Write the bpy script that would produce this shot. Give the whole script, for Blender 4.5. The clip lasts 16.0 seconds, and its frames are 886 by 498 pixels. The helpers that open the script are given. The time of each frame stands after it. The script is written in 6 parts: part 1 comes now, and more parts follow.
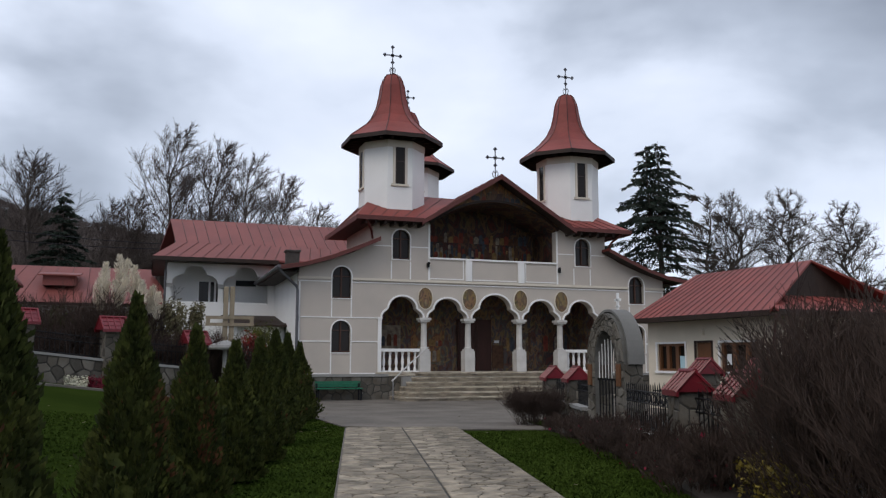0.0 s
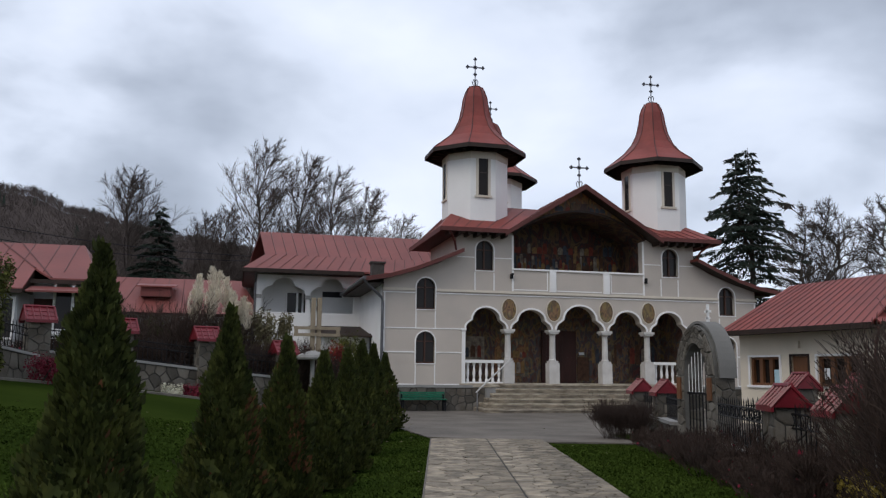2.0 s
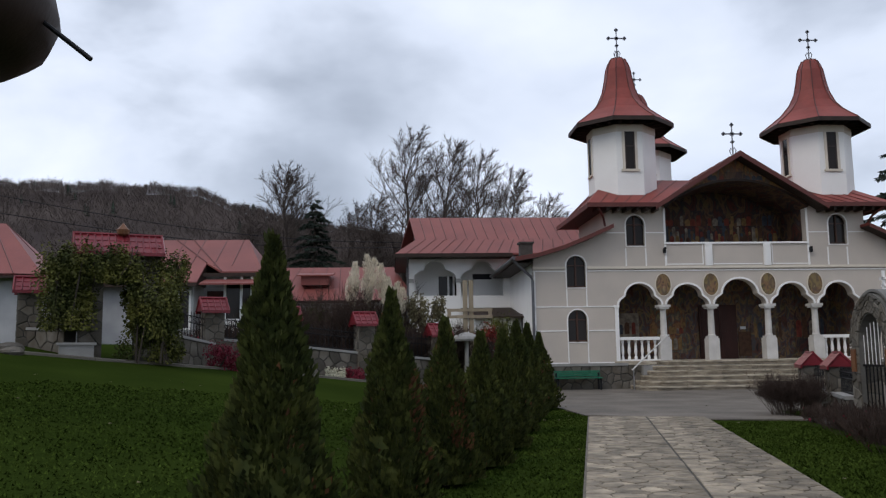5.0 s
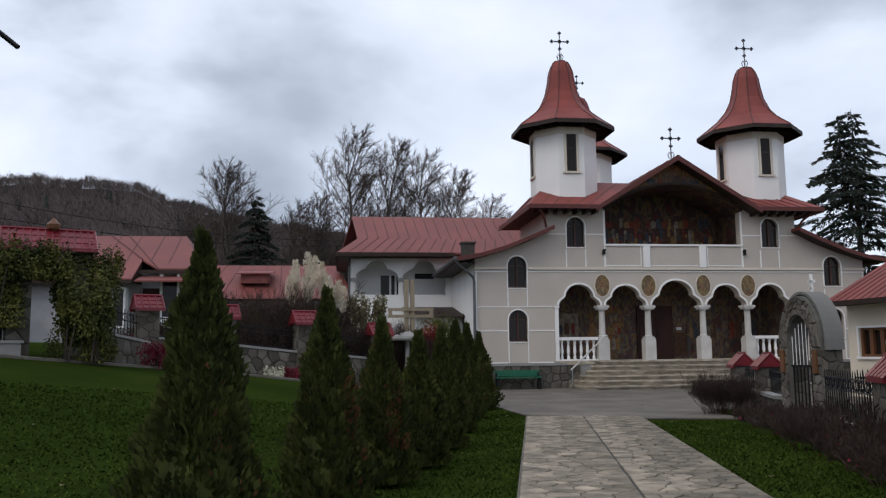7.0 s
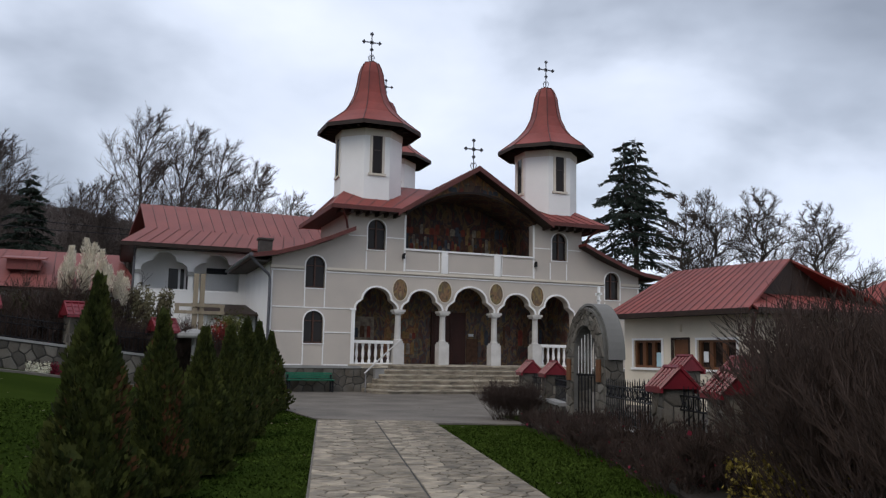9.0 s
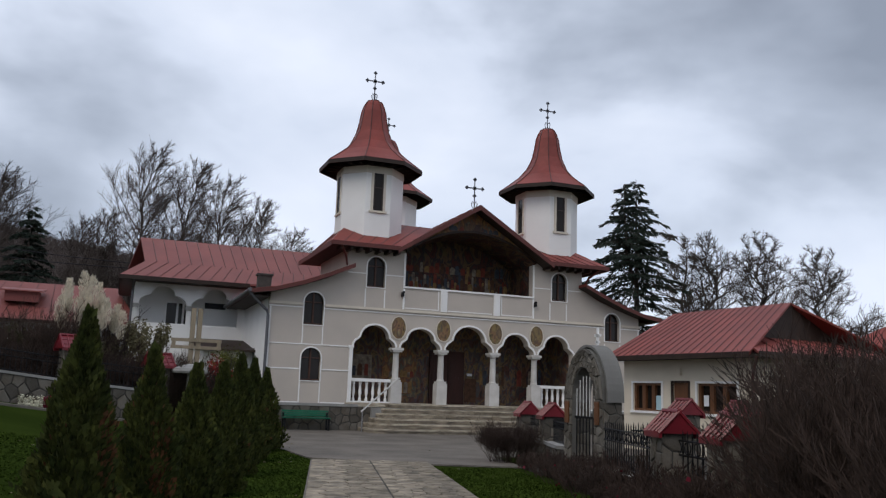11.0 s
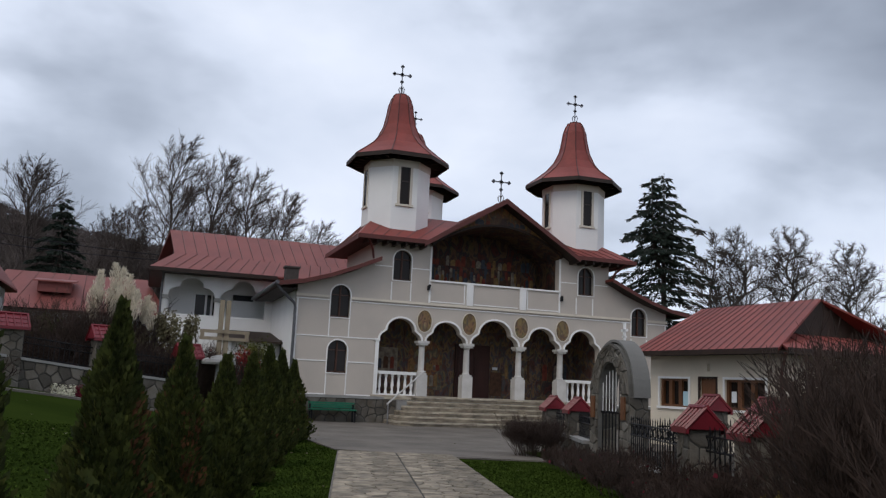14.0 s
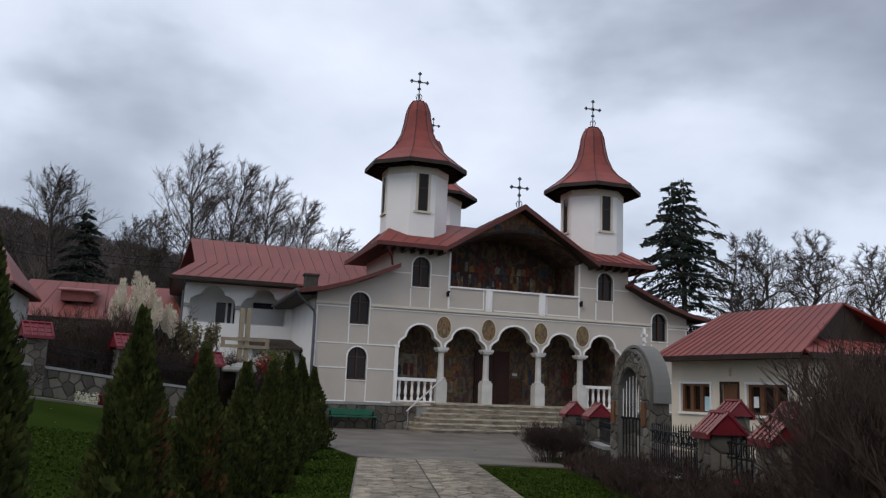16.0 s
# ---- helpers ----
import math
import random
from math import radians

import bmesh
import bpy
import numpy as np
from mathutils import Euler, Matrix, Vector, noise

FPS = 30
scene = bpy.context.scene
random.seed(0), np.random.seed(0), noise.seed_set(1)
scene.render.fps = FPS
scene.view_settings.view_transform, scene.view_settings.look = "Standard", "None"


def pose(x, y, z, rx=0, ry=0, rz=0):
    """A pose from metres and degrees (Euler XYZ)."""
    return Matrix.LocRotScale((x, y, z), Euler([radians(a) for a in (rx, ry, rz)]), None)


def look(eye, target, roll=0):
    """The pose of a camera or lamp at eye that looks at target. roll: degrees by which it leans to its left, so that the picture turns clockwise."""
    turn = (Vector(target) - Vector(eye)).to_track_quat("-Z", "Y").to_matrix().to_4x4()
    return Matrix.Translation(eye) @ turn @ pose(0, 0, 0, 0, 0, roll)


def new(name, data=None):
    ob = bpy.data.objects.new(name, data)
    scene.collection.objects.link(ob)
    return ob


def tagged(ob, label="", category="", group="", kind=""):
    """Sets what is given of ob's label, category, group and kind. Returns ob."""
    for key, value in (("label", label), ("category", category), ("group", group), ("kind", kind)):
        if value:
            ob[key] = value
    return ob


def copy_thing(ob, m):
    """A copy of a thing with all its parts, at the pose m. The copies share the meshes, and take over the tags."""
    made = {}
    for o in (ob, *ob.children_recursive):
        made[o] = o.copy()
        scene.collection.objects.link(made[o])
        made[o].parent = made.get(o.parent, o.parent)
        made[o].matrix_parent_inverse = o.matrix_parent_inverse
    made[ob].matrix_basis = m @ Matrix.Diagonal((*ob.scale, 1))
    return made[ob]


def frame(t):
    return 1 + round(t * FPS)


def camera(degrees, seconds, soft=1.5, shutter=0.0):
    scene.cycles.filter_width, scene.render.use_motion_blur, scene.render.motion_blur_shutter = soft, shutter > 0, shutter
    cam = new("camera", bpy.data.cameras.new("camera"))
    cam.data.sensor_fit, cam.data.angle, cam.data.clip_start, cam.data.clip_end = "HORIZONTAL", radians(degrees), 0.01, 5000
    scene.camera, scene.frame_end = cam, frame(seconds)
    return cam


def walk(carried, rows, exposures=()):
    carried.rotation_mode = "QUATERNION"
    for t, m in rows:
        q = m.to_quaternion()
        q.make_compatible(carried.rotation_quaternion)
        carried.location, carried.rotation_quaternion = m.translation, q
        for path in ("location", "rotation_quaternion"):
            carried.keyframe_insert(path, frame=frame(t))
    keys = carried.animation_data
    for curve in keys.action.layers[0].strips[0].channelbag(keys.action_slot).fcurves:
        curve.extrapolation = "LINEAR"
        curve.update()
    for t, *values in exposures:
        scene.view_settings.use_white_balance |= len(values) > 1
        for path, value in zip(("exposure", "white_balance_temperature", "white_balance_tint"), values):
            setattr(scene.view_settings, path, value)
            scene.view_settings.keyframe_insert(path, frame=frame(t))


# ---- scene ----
# ---------------------------------------------------------------- camera
PATH = [
    (0, -13.277, -31.285, 1.488, -19.42, 7.63, -0.06),
    (0.5, -13.287, -31.274, 1.494, -19.15, 7.64, 0.00),
    (1, -13.297, -31.257, 1.488, -18.41, 7.81, -0.15),
    (1.5, -13.303, -31.298, 1.500, -16.38, 8.09, -0.28),
    (2, -13.307, -31.294, 1.493, -13.75, 8.35, -0.58),
    (2.5, -13.318, -31.304, 1.478, -10.86, 8.36, -0.55),
    (3, -13.360, -31.351, 1.478, -7.74, 8.10, -0.35),
    (3.5, -13.407, -31.347, 1.465, -4.90, 7.83, -0.07),
    (3.7, -13.402, -31.348, 1.466, -3.86, 7.70, 0.05),
    (4.2, -13.389, -31.350, 1.467, -2.51, 7.47, 0.30),
    (4.75, -13.375, -31.353, 1.468, -2.89, 7.20, 0.62),
    (5.3, -13.361, -31.355, 1.469, -4.24, 6.93, 0.87),
    (5.8, -13.349, -31.357, 1.470, -5.48, 6.77, 1.04),
    (6, -13.344, -31.358, 1.471, -5.81, 6.78, 0.99),
    (6.5, -13.343, -31.340, 1.476, -6.42, 6.89, 0.70),
    (7, -13.299, -31.321, 1.471, -7.33, 6.98, 0.60),
    (7.5, -13.197, -31.198, 1.470, -9.80, 7.14, 0.09),
    (8, -13.123, -31.047, 1.450, -14.40, 7.12, -0.29),
    (8.5, -13.208, -30.913, 1.441, -19.91, 6.85, -0.75),
    (9, -13.231, -30.828, 1.465, -21.41, 7.21, -1.05),
    (10.25, -13.192, -30.795, 1.472, -21.86, 8.90, -1.68),
    (11.5, -13.154, -30.761, 1.480, -21.25, 10.13, -2.17),
    (12, -13.176, -30.782, 1.474, -21.04, 10.11, -2.29),
    (12.5, -13.186, -30.783, 1.476, -20.72, 9.92, -2.36),
    (13, -13.194, -30.784, 1.479, -20.41, 9.64, -2.55),
    (13.5, -13.181, -30.791, 1.478, -20.11, 9.46, -2.49),
    (14, -13.188, -30.795, 1.476, -19.78, 9.34, -2.54),
    (14.5, -13.193, -30.802, 1.480, -19.51, 9.31, -2.82),
    (15, -13.197, -30.805, 1.475, -19.18, 9.34, -2.90),
    (15.5, -13.190, -30.820, 1.486, -18.77, 9.49, -2.53),
    (16, -13.176, -30.822, 1.482, -18.40, 9.70, -2.27),
]
cam = camera(56.0, 16.0, soft=1.25)
walk(cam, [(t, pose(x, y, z, 90 + pitch, roll, yaw)) for t, x, y, z, yaw, pitch, roll in PATH],
     exposures=[(0.0, -0.07, 6600, 11), (9.2, -0.05, 6600, 11), (11.3, -0.16, 6600, 11), (16.0, -0.16, 6600, 11)])

# ---------------------------------------------------------------- light: overcast sky with broken cloud
SUN_DIR = Vector((-0.55, -0.45, 0.70)).normalized()
world = bpy.data.worlds.new("sky")
scene.world = world
world.use_nodes = True
wn, wl = world.node_tree.nodes, world.node_tree.links
wn.clear()


def wnode(kind, **values):
    n = wn.new(kind)
    for k, v in values.items():
        n.inputs[k].default_value = v
    return n


sky = wn.new("ShaderNodeTexSky")
sky.sky_type = "NISHITA"
sky.sun_disc = False
sky.sun_elevation = math.asin(SUN_DIR.z)
sky.sun_rotation = math.atan2(SUN_DIR.x, SUN_DIR.y)
coord = wn.new("ShaderNodeTexCoord")
stretch = wn.new("ShaderNodeMapping")
stretch.inputs["Scale"].default_value = (1.0, 1.0, 1.7)
stretch.inputs["Location"].default_value = (1.9, 0.7, 0.45)
wl.new(coord.outputs["Generated"], stretch.inputs["Vector"])
big = wnode("ShaderNodeTexNoise", Scale=1.7, Detail=5.0, Roughness=0.48, Distortion=0.25)
fine = wnode("ShaderNodeTexNoise", Scale=4.2, Detail=5.0, Roughness=0.5, Distortion=0.2)
wl.new(stretch.outputs[0], big.inputs["Vector"])
wl.new(stretch.outputs[0], fine.inputs["Vector"])
blend = wn.new("ShaderNodeMath")
blend.operation = "MULTIPLY_ADD"
blend.inputs[1].default_value = 0.45
wl.new(fine.outputs["Fac"], blend.inputs[0])
wl.new(big.outputs["Fac"], blend.inputs[2])
cloud = wn.new("ShaderNodeValToRGB")
els = cloud.color_ramp.elements
els[0].position, els[0].color = 0.50, (3.4, 3.95, 4.95, 1)
els[1].position, els[1].color = 0.92, (10.3, 11.2, 12.9, 1)
e = els.new(0.62)
e.color = (5.5, 6.3, 7.7, 1)
e = els.new(0.74)
e.color = (8.2, 9.2, 11.0, 1)
# one grey bank low over the hills, one high in the east, and a thin bright break in the west
terms = [blend.outputs[0]]
for centre, near, far, amount in (((-0.02, 0.97, 0.20), 0.05, 0.36, -0.20), ((0.66, 0.62, 0.43), 0.06, 0.27, -0.28), ((-0.30, 0.90, 0.30), 0.03, 0.32, 0.30)):
    bank = wn.new("ShaderNodeVectorMath")
    bank.operation = "DISTANCE"
    bank.inputs[1].default_value = centre
    wl.new(coord.outputs["Generated"], bank.inputs[0])
    soft = wn.new("ShaderNodeMapRange")
    soft.interpolation_type = "SMOOTHSTEP"
    soft.inputs["From Min"].default_value, soft.inputs["From Max"].default_value = far, near
    wl.new(bank.outputs["Value"], soft.inputs["Value"])
    both = wn.new("ShaderNodeMath")
    both.operation = "MULTIPLY"
    wl.new(soft.outputs[0], both.inputs[0])
    wl.new(fine.outputs["Fac"], both.inputs[1])
    total = wn.new("ShaderNodeMath")
    total.operation = "MULTIPLY_ADD"
    total.inputs[1].default_value = amount
    wl.new(both.outputs[0], total.inputs[0])
    wl.new(terms[-1], total.inputs[2])
    terms.append(total.outputs[0])
wl.new(terms[-1], cloud.inputs["Fac"])
cover = wn.new("ShaderNodeMix")
cover.data_type = "RGBA"
cover.inputs["Factor"].default_value = 0.9
wl.new(sky.outputs["Color"], cover.inputs["A"])
wl.new(cloud.outputs["Color"], cover.inputs["B"])
back = wnode("ShaderNodeBackground", Strength=0.1)
wl.new(cover.outputs["Result"], back.inputs["Color"])
wout = wn.new("ShaderNodeOutputWorld")
wl.new(back.outputs[0], wout.inputs["Surface"])

lamp = bpy.data.lights.new("sun", "SUN")
lamp.energy, lamp.angle, lamp.color = 0.9, radians(30), (1.0, 0.92, 0.82)
sun = new("sun", lamp)
sun.matrix_world = look(SUN_DIR * 60, (0, 0, 0))


# ---------------------------------------------------------------- materials
def mat(name, color, rough=0.8, vary=0.25, scale=3.0, fine_scale=40.0, bump=0.15, metal=0.0, second=None,
        second_at=0.55, piece=0.0, island=0.0, spec=0.3, coat=0.0, stretch_z=1.0, bump_scale=None, trans=0.0):
    """Colour with large stains, fine grain, relief and, where asked, a shift from piece to piece."""
    m = bpy.data.materials.new(name)
    m.use_nodes = True
    nt = m.node_tree
    n, l = nt.nodes, nt.links
    bsdf = n["Principled BSDF"]
    tc = n.new("ShaderNodeTexCoord")
    mp = n.new("ShaderNodeMapping")
    mp.inputs["Scale"].default_value = (1, 1, stretch_z)
    l.new(tc.outputs["Object"], mp.inputs["Vector"])
    a = n.new("ShaderNodeTexNoise")
    a.inputs["Scale"].default_value, a.inputs["Detail"].default_value = scale, 5
    b = n.new("ShaderNodeTexNoise")
    b.inputs["Scale"].default_value, b.inputs["Detail"].default_value = fine_scale, 3
    l.new(mp.outputs[0], a.inputs["Vector"])
    l.new(mp.outputs[0], b.inputs["Vector"])
    ramp = n.new("ShaderNodeValToRGB")
    r = ramp.color_ramp.elements
    r[0].position, r[1].position = second_at - 0.2, second_at + 0.15
    c2 = second if second else tuple(c * (1 - vary) for c in color)
    r[0].color, r[1].color = (*c2, 1), (*color, 1)
    l.new(a.outputs["Fac"], ramp.inputs["Fac"])
    hsv = n.new("ShaderNodeHueSaturation")
    l.new(ramp.outputs["Color"], hsv.inputs["Color"])
    value = n.new("ShaderNodeMath")
    value.operation = "MULTIPLY_ADD"
    value.inputs[1].default_value, value.inputs[2].default_value = vary * 1.2, 1 - vary * 0.6
    l.new(b.outputs["Fac"], value.inputs[0])
    last = value
    for amount, source in ((piece, "ShaderNodeObjectInfo"), (island, "ShaderNodeNewGeometry")):
        if amount:
            info = n.new(source)
            shift = n.new("ShaderNodeMath")
            shift.operation = "MULTIPLY_ADD"
            shift.inputs[1].default_value = amount
            l.new(info.outputs["Random" if amount is piece and source.endswith("Info") else "Random Per Island"], shift.inputs[0])
            l.new(last.outputs[0], shift.inputs[2])
            low = n.new("ShaderNodeMath")
            low.operation = "SUBTRACT"
            low.inputs[1].default_value = amount / 2
            l.new(shift.outputs[0], low.inputs[0])
            last = low
    l.new(last.outputs[0], hsv.inputs["Value"])
    l.new(hsv.outputs["Color"], bsdf.inputs["Base Color"])
    bsdf.inputs["Roughness"].default_value = rough
    bsdf.inputs["Metallic"].default_value = metal
    bsdf.inputs["Specular IOR Level"].default_value = spec
    bsdf.inputs["Coat Weight"].default_value = coat
    if bump:
        bp = n.new("ShaderNodeBump")
        bp.inputs["Strength"].default_value, bp.inputs["Distance"].default_value = bump, 0.02
        if bump_scale:
            b2 = n.new("ShaderNodeTexNoise")
            b2.inputs["Scale"].default_value, b2.inputs["Detail"].default_value = bump_scale, 4
            l.new(mp.outputs[0], b2.inputs["Vector"])
            l.new(b2.outputs["Fac"], bp.inputs["Height"])
        else:
            l.new(b.outputs["Fac"], bp.inputs["Height"])
        l.new(bp.outputs[0], bsdf.inputs["Normal"])
    return m


def fresco(name, seed, tones, scale=1.1):
    """Painted plaster: dim blotches in a few tones, upright like rows of robed shapes."""
    m = bpy.data.materials.new(name)
    m.use_nodes = True
    n, l = m.node_tree.nodes, m.node_tree.links
    bsdf = n["Principled BSDF"]
    tc = n.new("ShaderNodeTexCoord")
    mp = n.new("ShaderNodeMapping")
    mp.inputs["Location"].default_value = (seed, seed * 1.7, seed * 0.6)
    mp.inputs["Scale"].default_value = (1.7, 1, 1.0)
    l.new(tc.outputs["Object"], mp.inputs["Vector"])
    a = n.new("ShaderNodeTexNoise")
    a.inputs["Scale"].default_value, a.inputs["Detail"].default_value, a.inputs["Distortion"].default_value = scale, 4, 0.6
    l.new(mp.outputs[0], a.inputs["Vector"])
    ramp = n.new("ShaderNodeValToRGB")
    els = ramp.color_ramp.elements
    els[0].position, els[0].color = 0.30, (*tones[0], 1)
    els[1].position, els[1].color = 0.72, (*tones[-1], 1)
    for i, tone in enumerate(tones[1:-1]):
        el = els.new(0.36 + 0.30 * (i + 0.5) / max(1, len(tones) - 2))
        el.color = (*tone, 1)
    l.new(a.outputs["Fac"], ramp.inputs["Fac"])
    v = n.new("ShaderNodeTexVoronoi")
    v.inputs["Scale"].default_value = 3.2
    l.new(mp.outputs[0], v.inputs["Vector"])
    mx = n.new("ShaderNodeMix")
    mx.data_type, mx.blend_type = "RGBA", "MULTIPLY"
    mx.inputs["Factor"].default_value = 0.2
    l.new(ramp.outputs["Color"], mx.inputs["A"])
    l.new(v.outputs["Color"], mx.inputs["B"])
    l.new(mx.outputs["Result"], bsdf.inputs["Base Color"])
    bsdf.inputs["Roughness"].default_value = 0.75
    return m


def glass_mat():
    m = bpy.data.materials.new("window glass")
    m.use_nodes = True
    b = m.node_tree.nodes["Principled BSDF"]
    b.inputs["Base Color"].default_value = (0.02, 0.016, 0.014, 1)
    b.inputs["Roughness"].default_value = 0.08
    b.inputs["Specular IOR Level"].default_value = 0.2
    return m


RENDER_GREY = mat("grey render", (0.50, 0.445, 0.388), 0.9, 0.12, 0.9, 60, 0.10, second=(0.45, 0.403, 0.355))
WHITE = mat("white lime paint", (0.80, 0.79, 0.77), 0.85, 0.07, 0.8, 50, 0.08, second=(0.74, 0.73, 0.71))
BEIGE = mat("cream band paint", (0.62, 0.56, 0.47), 0.85, 0.10, 1.5, 50, 0.08)
CREAM = mat("cream wall paint", (0.70, 0.62, 0.50), 0.88, 0.09, 0.9, 50, 0.08, second=(0.62, 0.55, 0.44))
ROOF = mat("red sheet roof", (0.255, 0.052, 0.040), 0.55, 0.26, 1.1, 9, 0.12, spec=0.28, second=(0.18, 0.038, 0.030), bump_scale=3.0)
ROOF_OLD = mat("faded red sheet roof", (0.225, 0.066, 0.056), 0.55, 0.2, 0.6, 12, 0.10, spec=0.3, second=(0.18, 0.054, 0.047), bump_scale=3.0)
SEAM = mat("dark red roof trim", (0.11, 0.030, 0.024), 0.45, 0.2, 2, 20, 0.05)
TILE_RED = mat("glossy red roof tile", (0.185, 0.016, 0.024), 0.32, 0.20, 2.5, 30, 0.08, spec=0.4, second=(0.125, 0.011, 0.017))
DARK_WOOD = mat("dark stained timber", (0.035, 0.020, 0.014), 0.6, 0.35, 3, 30, 0.2, stretch_z=0.3)
BROWN_WOOD = mat("brown varnished timber", (0.16, 0.070, 0.032), 0.45, 0.3, 3, 35, 0.15, stretch_z=0.3)
PALE_WOOD = mat("weathered pale timber", (0.30, 0.245, 0.17), 0.8, 0.3, 3, 40, 0.3, stretch_z=0.2)
IRON = mat("black wrought iron", (0.018, 0.018, 0.020), 0.5, 0.3, 8, 60, 0.1, metal=0.6)
PALE_STEEL = mat("pale painted steel", (0.55, 0.54, 0.52), 0.45, 0.15, 6, 40, 0.05)
DOOR = mat("dark red door timber", (0.060, 0.020, 0.014), 0.5, 0.3, 3, 35, 0.15, stretch_z=0.3)
# riser colour holds the upright faces' shade as well as dirt
RISER = mat("rough stone riser, dirt and shade", (0.34, 0.29, 0.22), 0.9, 0.4, 2.5, 14, 0.6, second=(0.14, 0.12, 0.095), piece=0.3, stretch_z=3)
STEEL = mat("grey galvanised metal", (0.33, 0.33, 0.34), 0.4, 0.2, 6, 40, 0.05, metal=0.8)
ZINC = mat("weathered zinc pipe", (0.13, 0.13, 0.14), 0.5, 0.25, 5, 40, 0.05, metal=0.4)
CONCRETE = mat("grey concrete", (0.30, 0.295, 0.28), 0.9, 0.2, 2, 45, 0.25, second=(0.22, 0.215, 0.205))
MORTAR = mat("dark mortar", (0.07, 0.066, 0.06), 0.95, 0.25, 6, 60, 0.3)
FIELDSTONE = mat("grey field stone", (0.135, 0.125, 0.108), 0.85, 0.3, 2.2, 22, 0.4, second=(0.085, 0.072, 0.055), piece=0.8)
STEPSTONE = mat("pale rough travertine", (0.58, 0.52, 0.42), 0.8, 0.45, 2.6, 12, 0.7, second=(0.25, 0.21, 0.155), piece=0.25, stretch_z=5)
BED = mat("sandy path mortar", (0.16, 0.145, 0.12), 0.9, 0.3, 3, 40, 0.4)
FLAG = mat("grey sandstone flag", (0.355, 0.298, 0.222), 0.8, 0.38, 3.4, 22, 0.6, second=(0.165, 0.142, 0.112), piece=0.6, island=0.35, spec=0.2)
ASPHALT = mat("damp worn asphalt", (0.185, 0.162, 0.137), 0.8, 0.42, 0.9, 14, 0.5, second=(0.115, 0.102, 0.088), spec=0.2)
YARD = mat("dark damp yard gravel", (0.085, 0.078, 0.068), 0.95, 0.4, 1.5, 60, 0.5, second=(0.05, 0.046, 0.04), spec=0.1)
SOIL = mat("dark bed soil", (0.035, 0.027, 0.02), 0.95, 0.4, 3, 30, 0.5)
GRASS = mat("mown lawn", (0.027, 0.042, 0.008), 1.0, 0.4, 0.5, 25, 0.5, second=(0.019, 0.031, 0.006), spec=0.0)
BLADE = mat("grass blades", (0.042, 0.064, 0.012), 1.0, 0.3, 0.6, 9, 0, second=(0.029, 0.048, 0.008), island=0.6, spec=0.0)
GREEN = mat("green bench paint", (0.015, 0.15, 0.085), 0.45, 0.2, 3, 40, 0.1)
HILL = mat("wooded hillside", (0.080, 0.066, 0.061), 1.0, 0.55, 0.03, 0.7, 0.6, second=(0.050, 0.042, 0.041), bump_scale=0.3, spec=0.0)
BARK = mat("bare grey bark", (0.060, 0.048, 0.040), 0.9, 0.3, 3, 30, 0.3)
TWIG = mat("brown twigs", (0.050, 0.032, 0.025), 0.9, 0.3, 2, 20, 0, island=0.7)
# the next two twig colours are paled to carry the haze of distance
HILLTWIG = mat("haze-paled hillside twigs", (0.092, 0.076, 0.070), 1.0, 0.3, 0.05, 4, 0, island=0.6, spec=0.0)
FARTWIG = mat("haze-paled far bare twigs", (0.098, 0.080, 0.072), 1.0, 0.3, 0.08, 4, 0, island=0.7, spec=0.0)
THUJA = mat("thuja sprays", (0.066, 0.074, 0.017), 0.85, 0.4, 5.0, 12, 0, second=(0.024, 0.033, 0.009), island=0.9, spec=0.15)
THUJA_BROWN = mat("browned thuja sprays", (0.13, 0.055, 0.022), 0.85, 0.4, 4, 20, 0, island=0.7)
SPRUCE = mat("spruce needles", (0.022, 0.034, 0.023), 0.85, 0.35, 1, 8, 0, second=(0.010, 0.018, 0.012), island=0.8)
IVY = mat("climbing leaves", (0.115, 0.115, 0.020), 0.8, 0.35, 1.6, 10, 0, second=(0.034, 0.044, 0.010), island=0.9)
YELLOW = mat("yellowed leaves", (0.22, 0.165, 0.025), 0.8, 0.4, 3, 20, 0, island=0.8)
REDLEAF = mat("red creeper leaves", (0.28, 0.022, 0.018), 0.75, 0.4, 3, 20, 0, island=0.8)
PLUME = mat("cream grass plumes", (0.70, 0.63, 0.50), 0.9, 0.2, 3, 30, 0, island=0.4)
STALK = mat("dry grass stalks", (0.16, 0.14, 0.075), 0.9, 0.3, 3, 30, 0, island=0.6)
BLOOM_WHITE = mat("white blossom", (0.62, 0.60, 0.47), 0.8, 0.2, 4, 30, 0, island=0.4)
BLOOM_RED = mat("dark red blossom", (0.17, 0.014, 0.03), 0.8, 0.3, 4, 30, 0, island=0.5)
DIM_CURTAIN = mat("dim brown curtain", (0.15, 0.125, 0.11), 0.95, 0.3, 3, 30, 0.1, stretch_z=0.1)
CURTAIN = mat("pale net curtain", (0.42, 0.42, 0.40), 0.95, 0.25, 3, 30, 0.1, stretch_z=0.1)
PAPER = mat("white paper notice", (0.75, 0.77, 0.78), 0.9, 0.05, 3, 30, 0)
PAPER_BLUE = mat("pale blue notice", (0.42, 0.60, 0.66), 0.9, 0.05, 3, 30, 0)
PLASTER = mat("grey gate plaster", (0.175, 0.17, 0.158), 0.88, 0.18, 1.2, 40, 0.12)
SILVER = mat("silvered cross metal", (0.20, 0.20, 0.215), 0.45, 0.25, 5, 40, 0.05, metal=0.5)
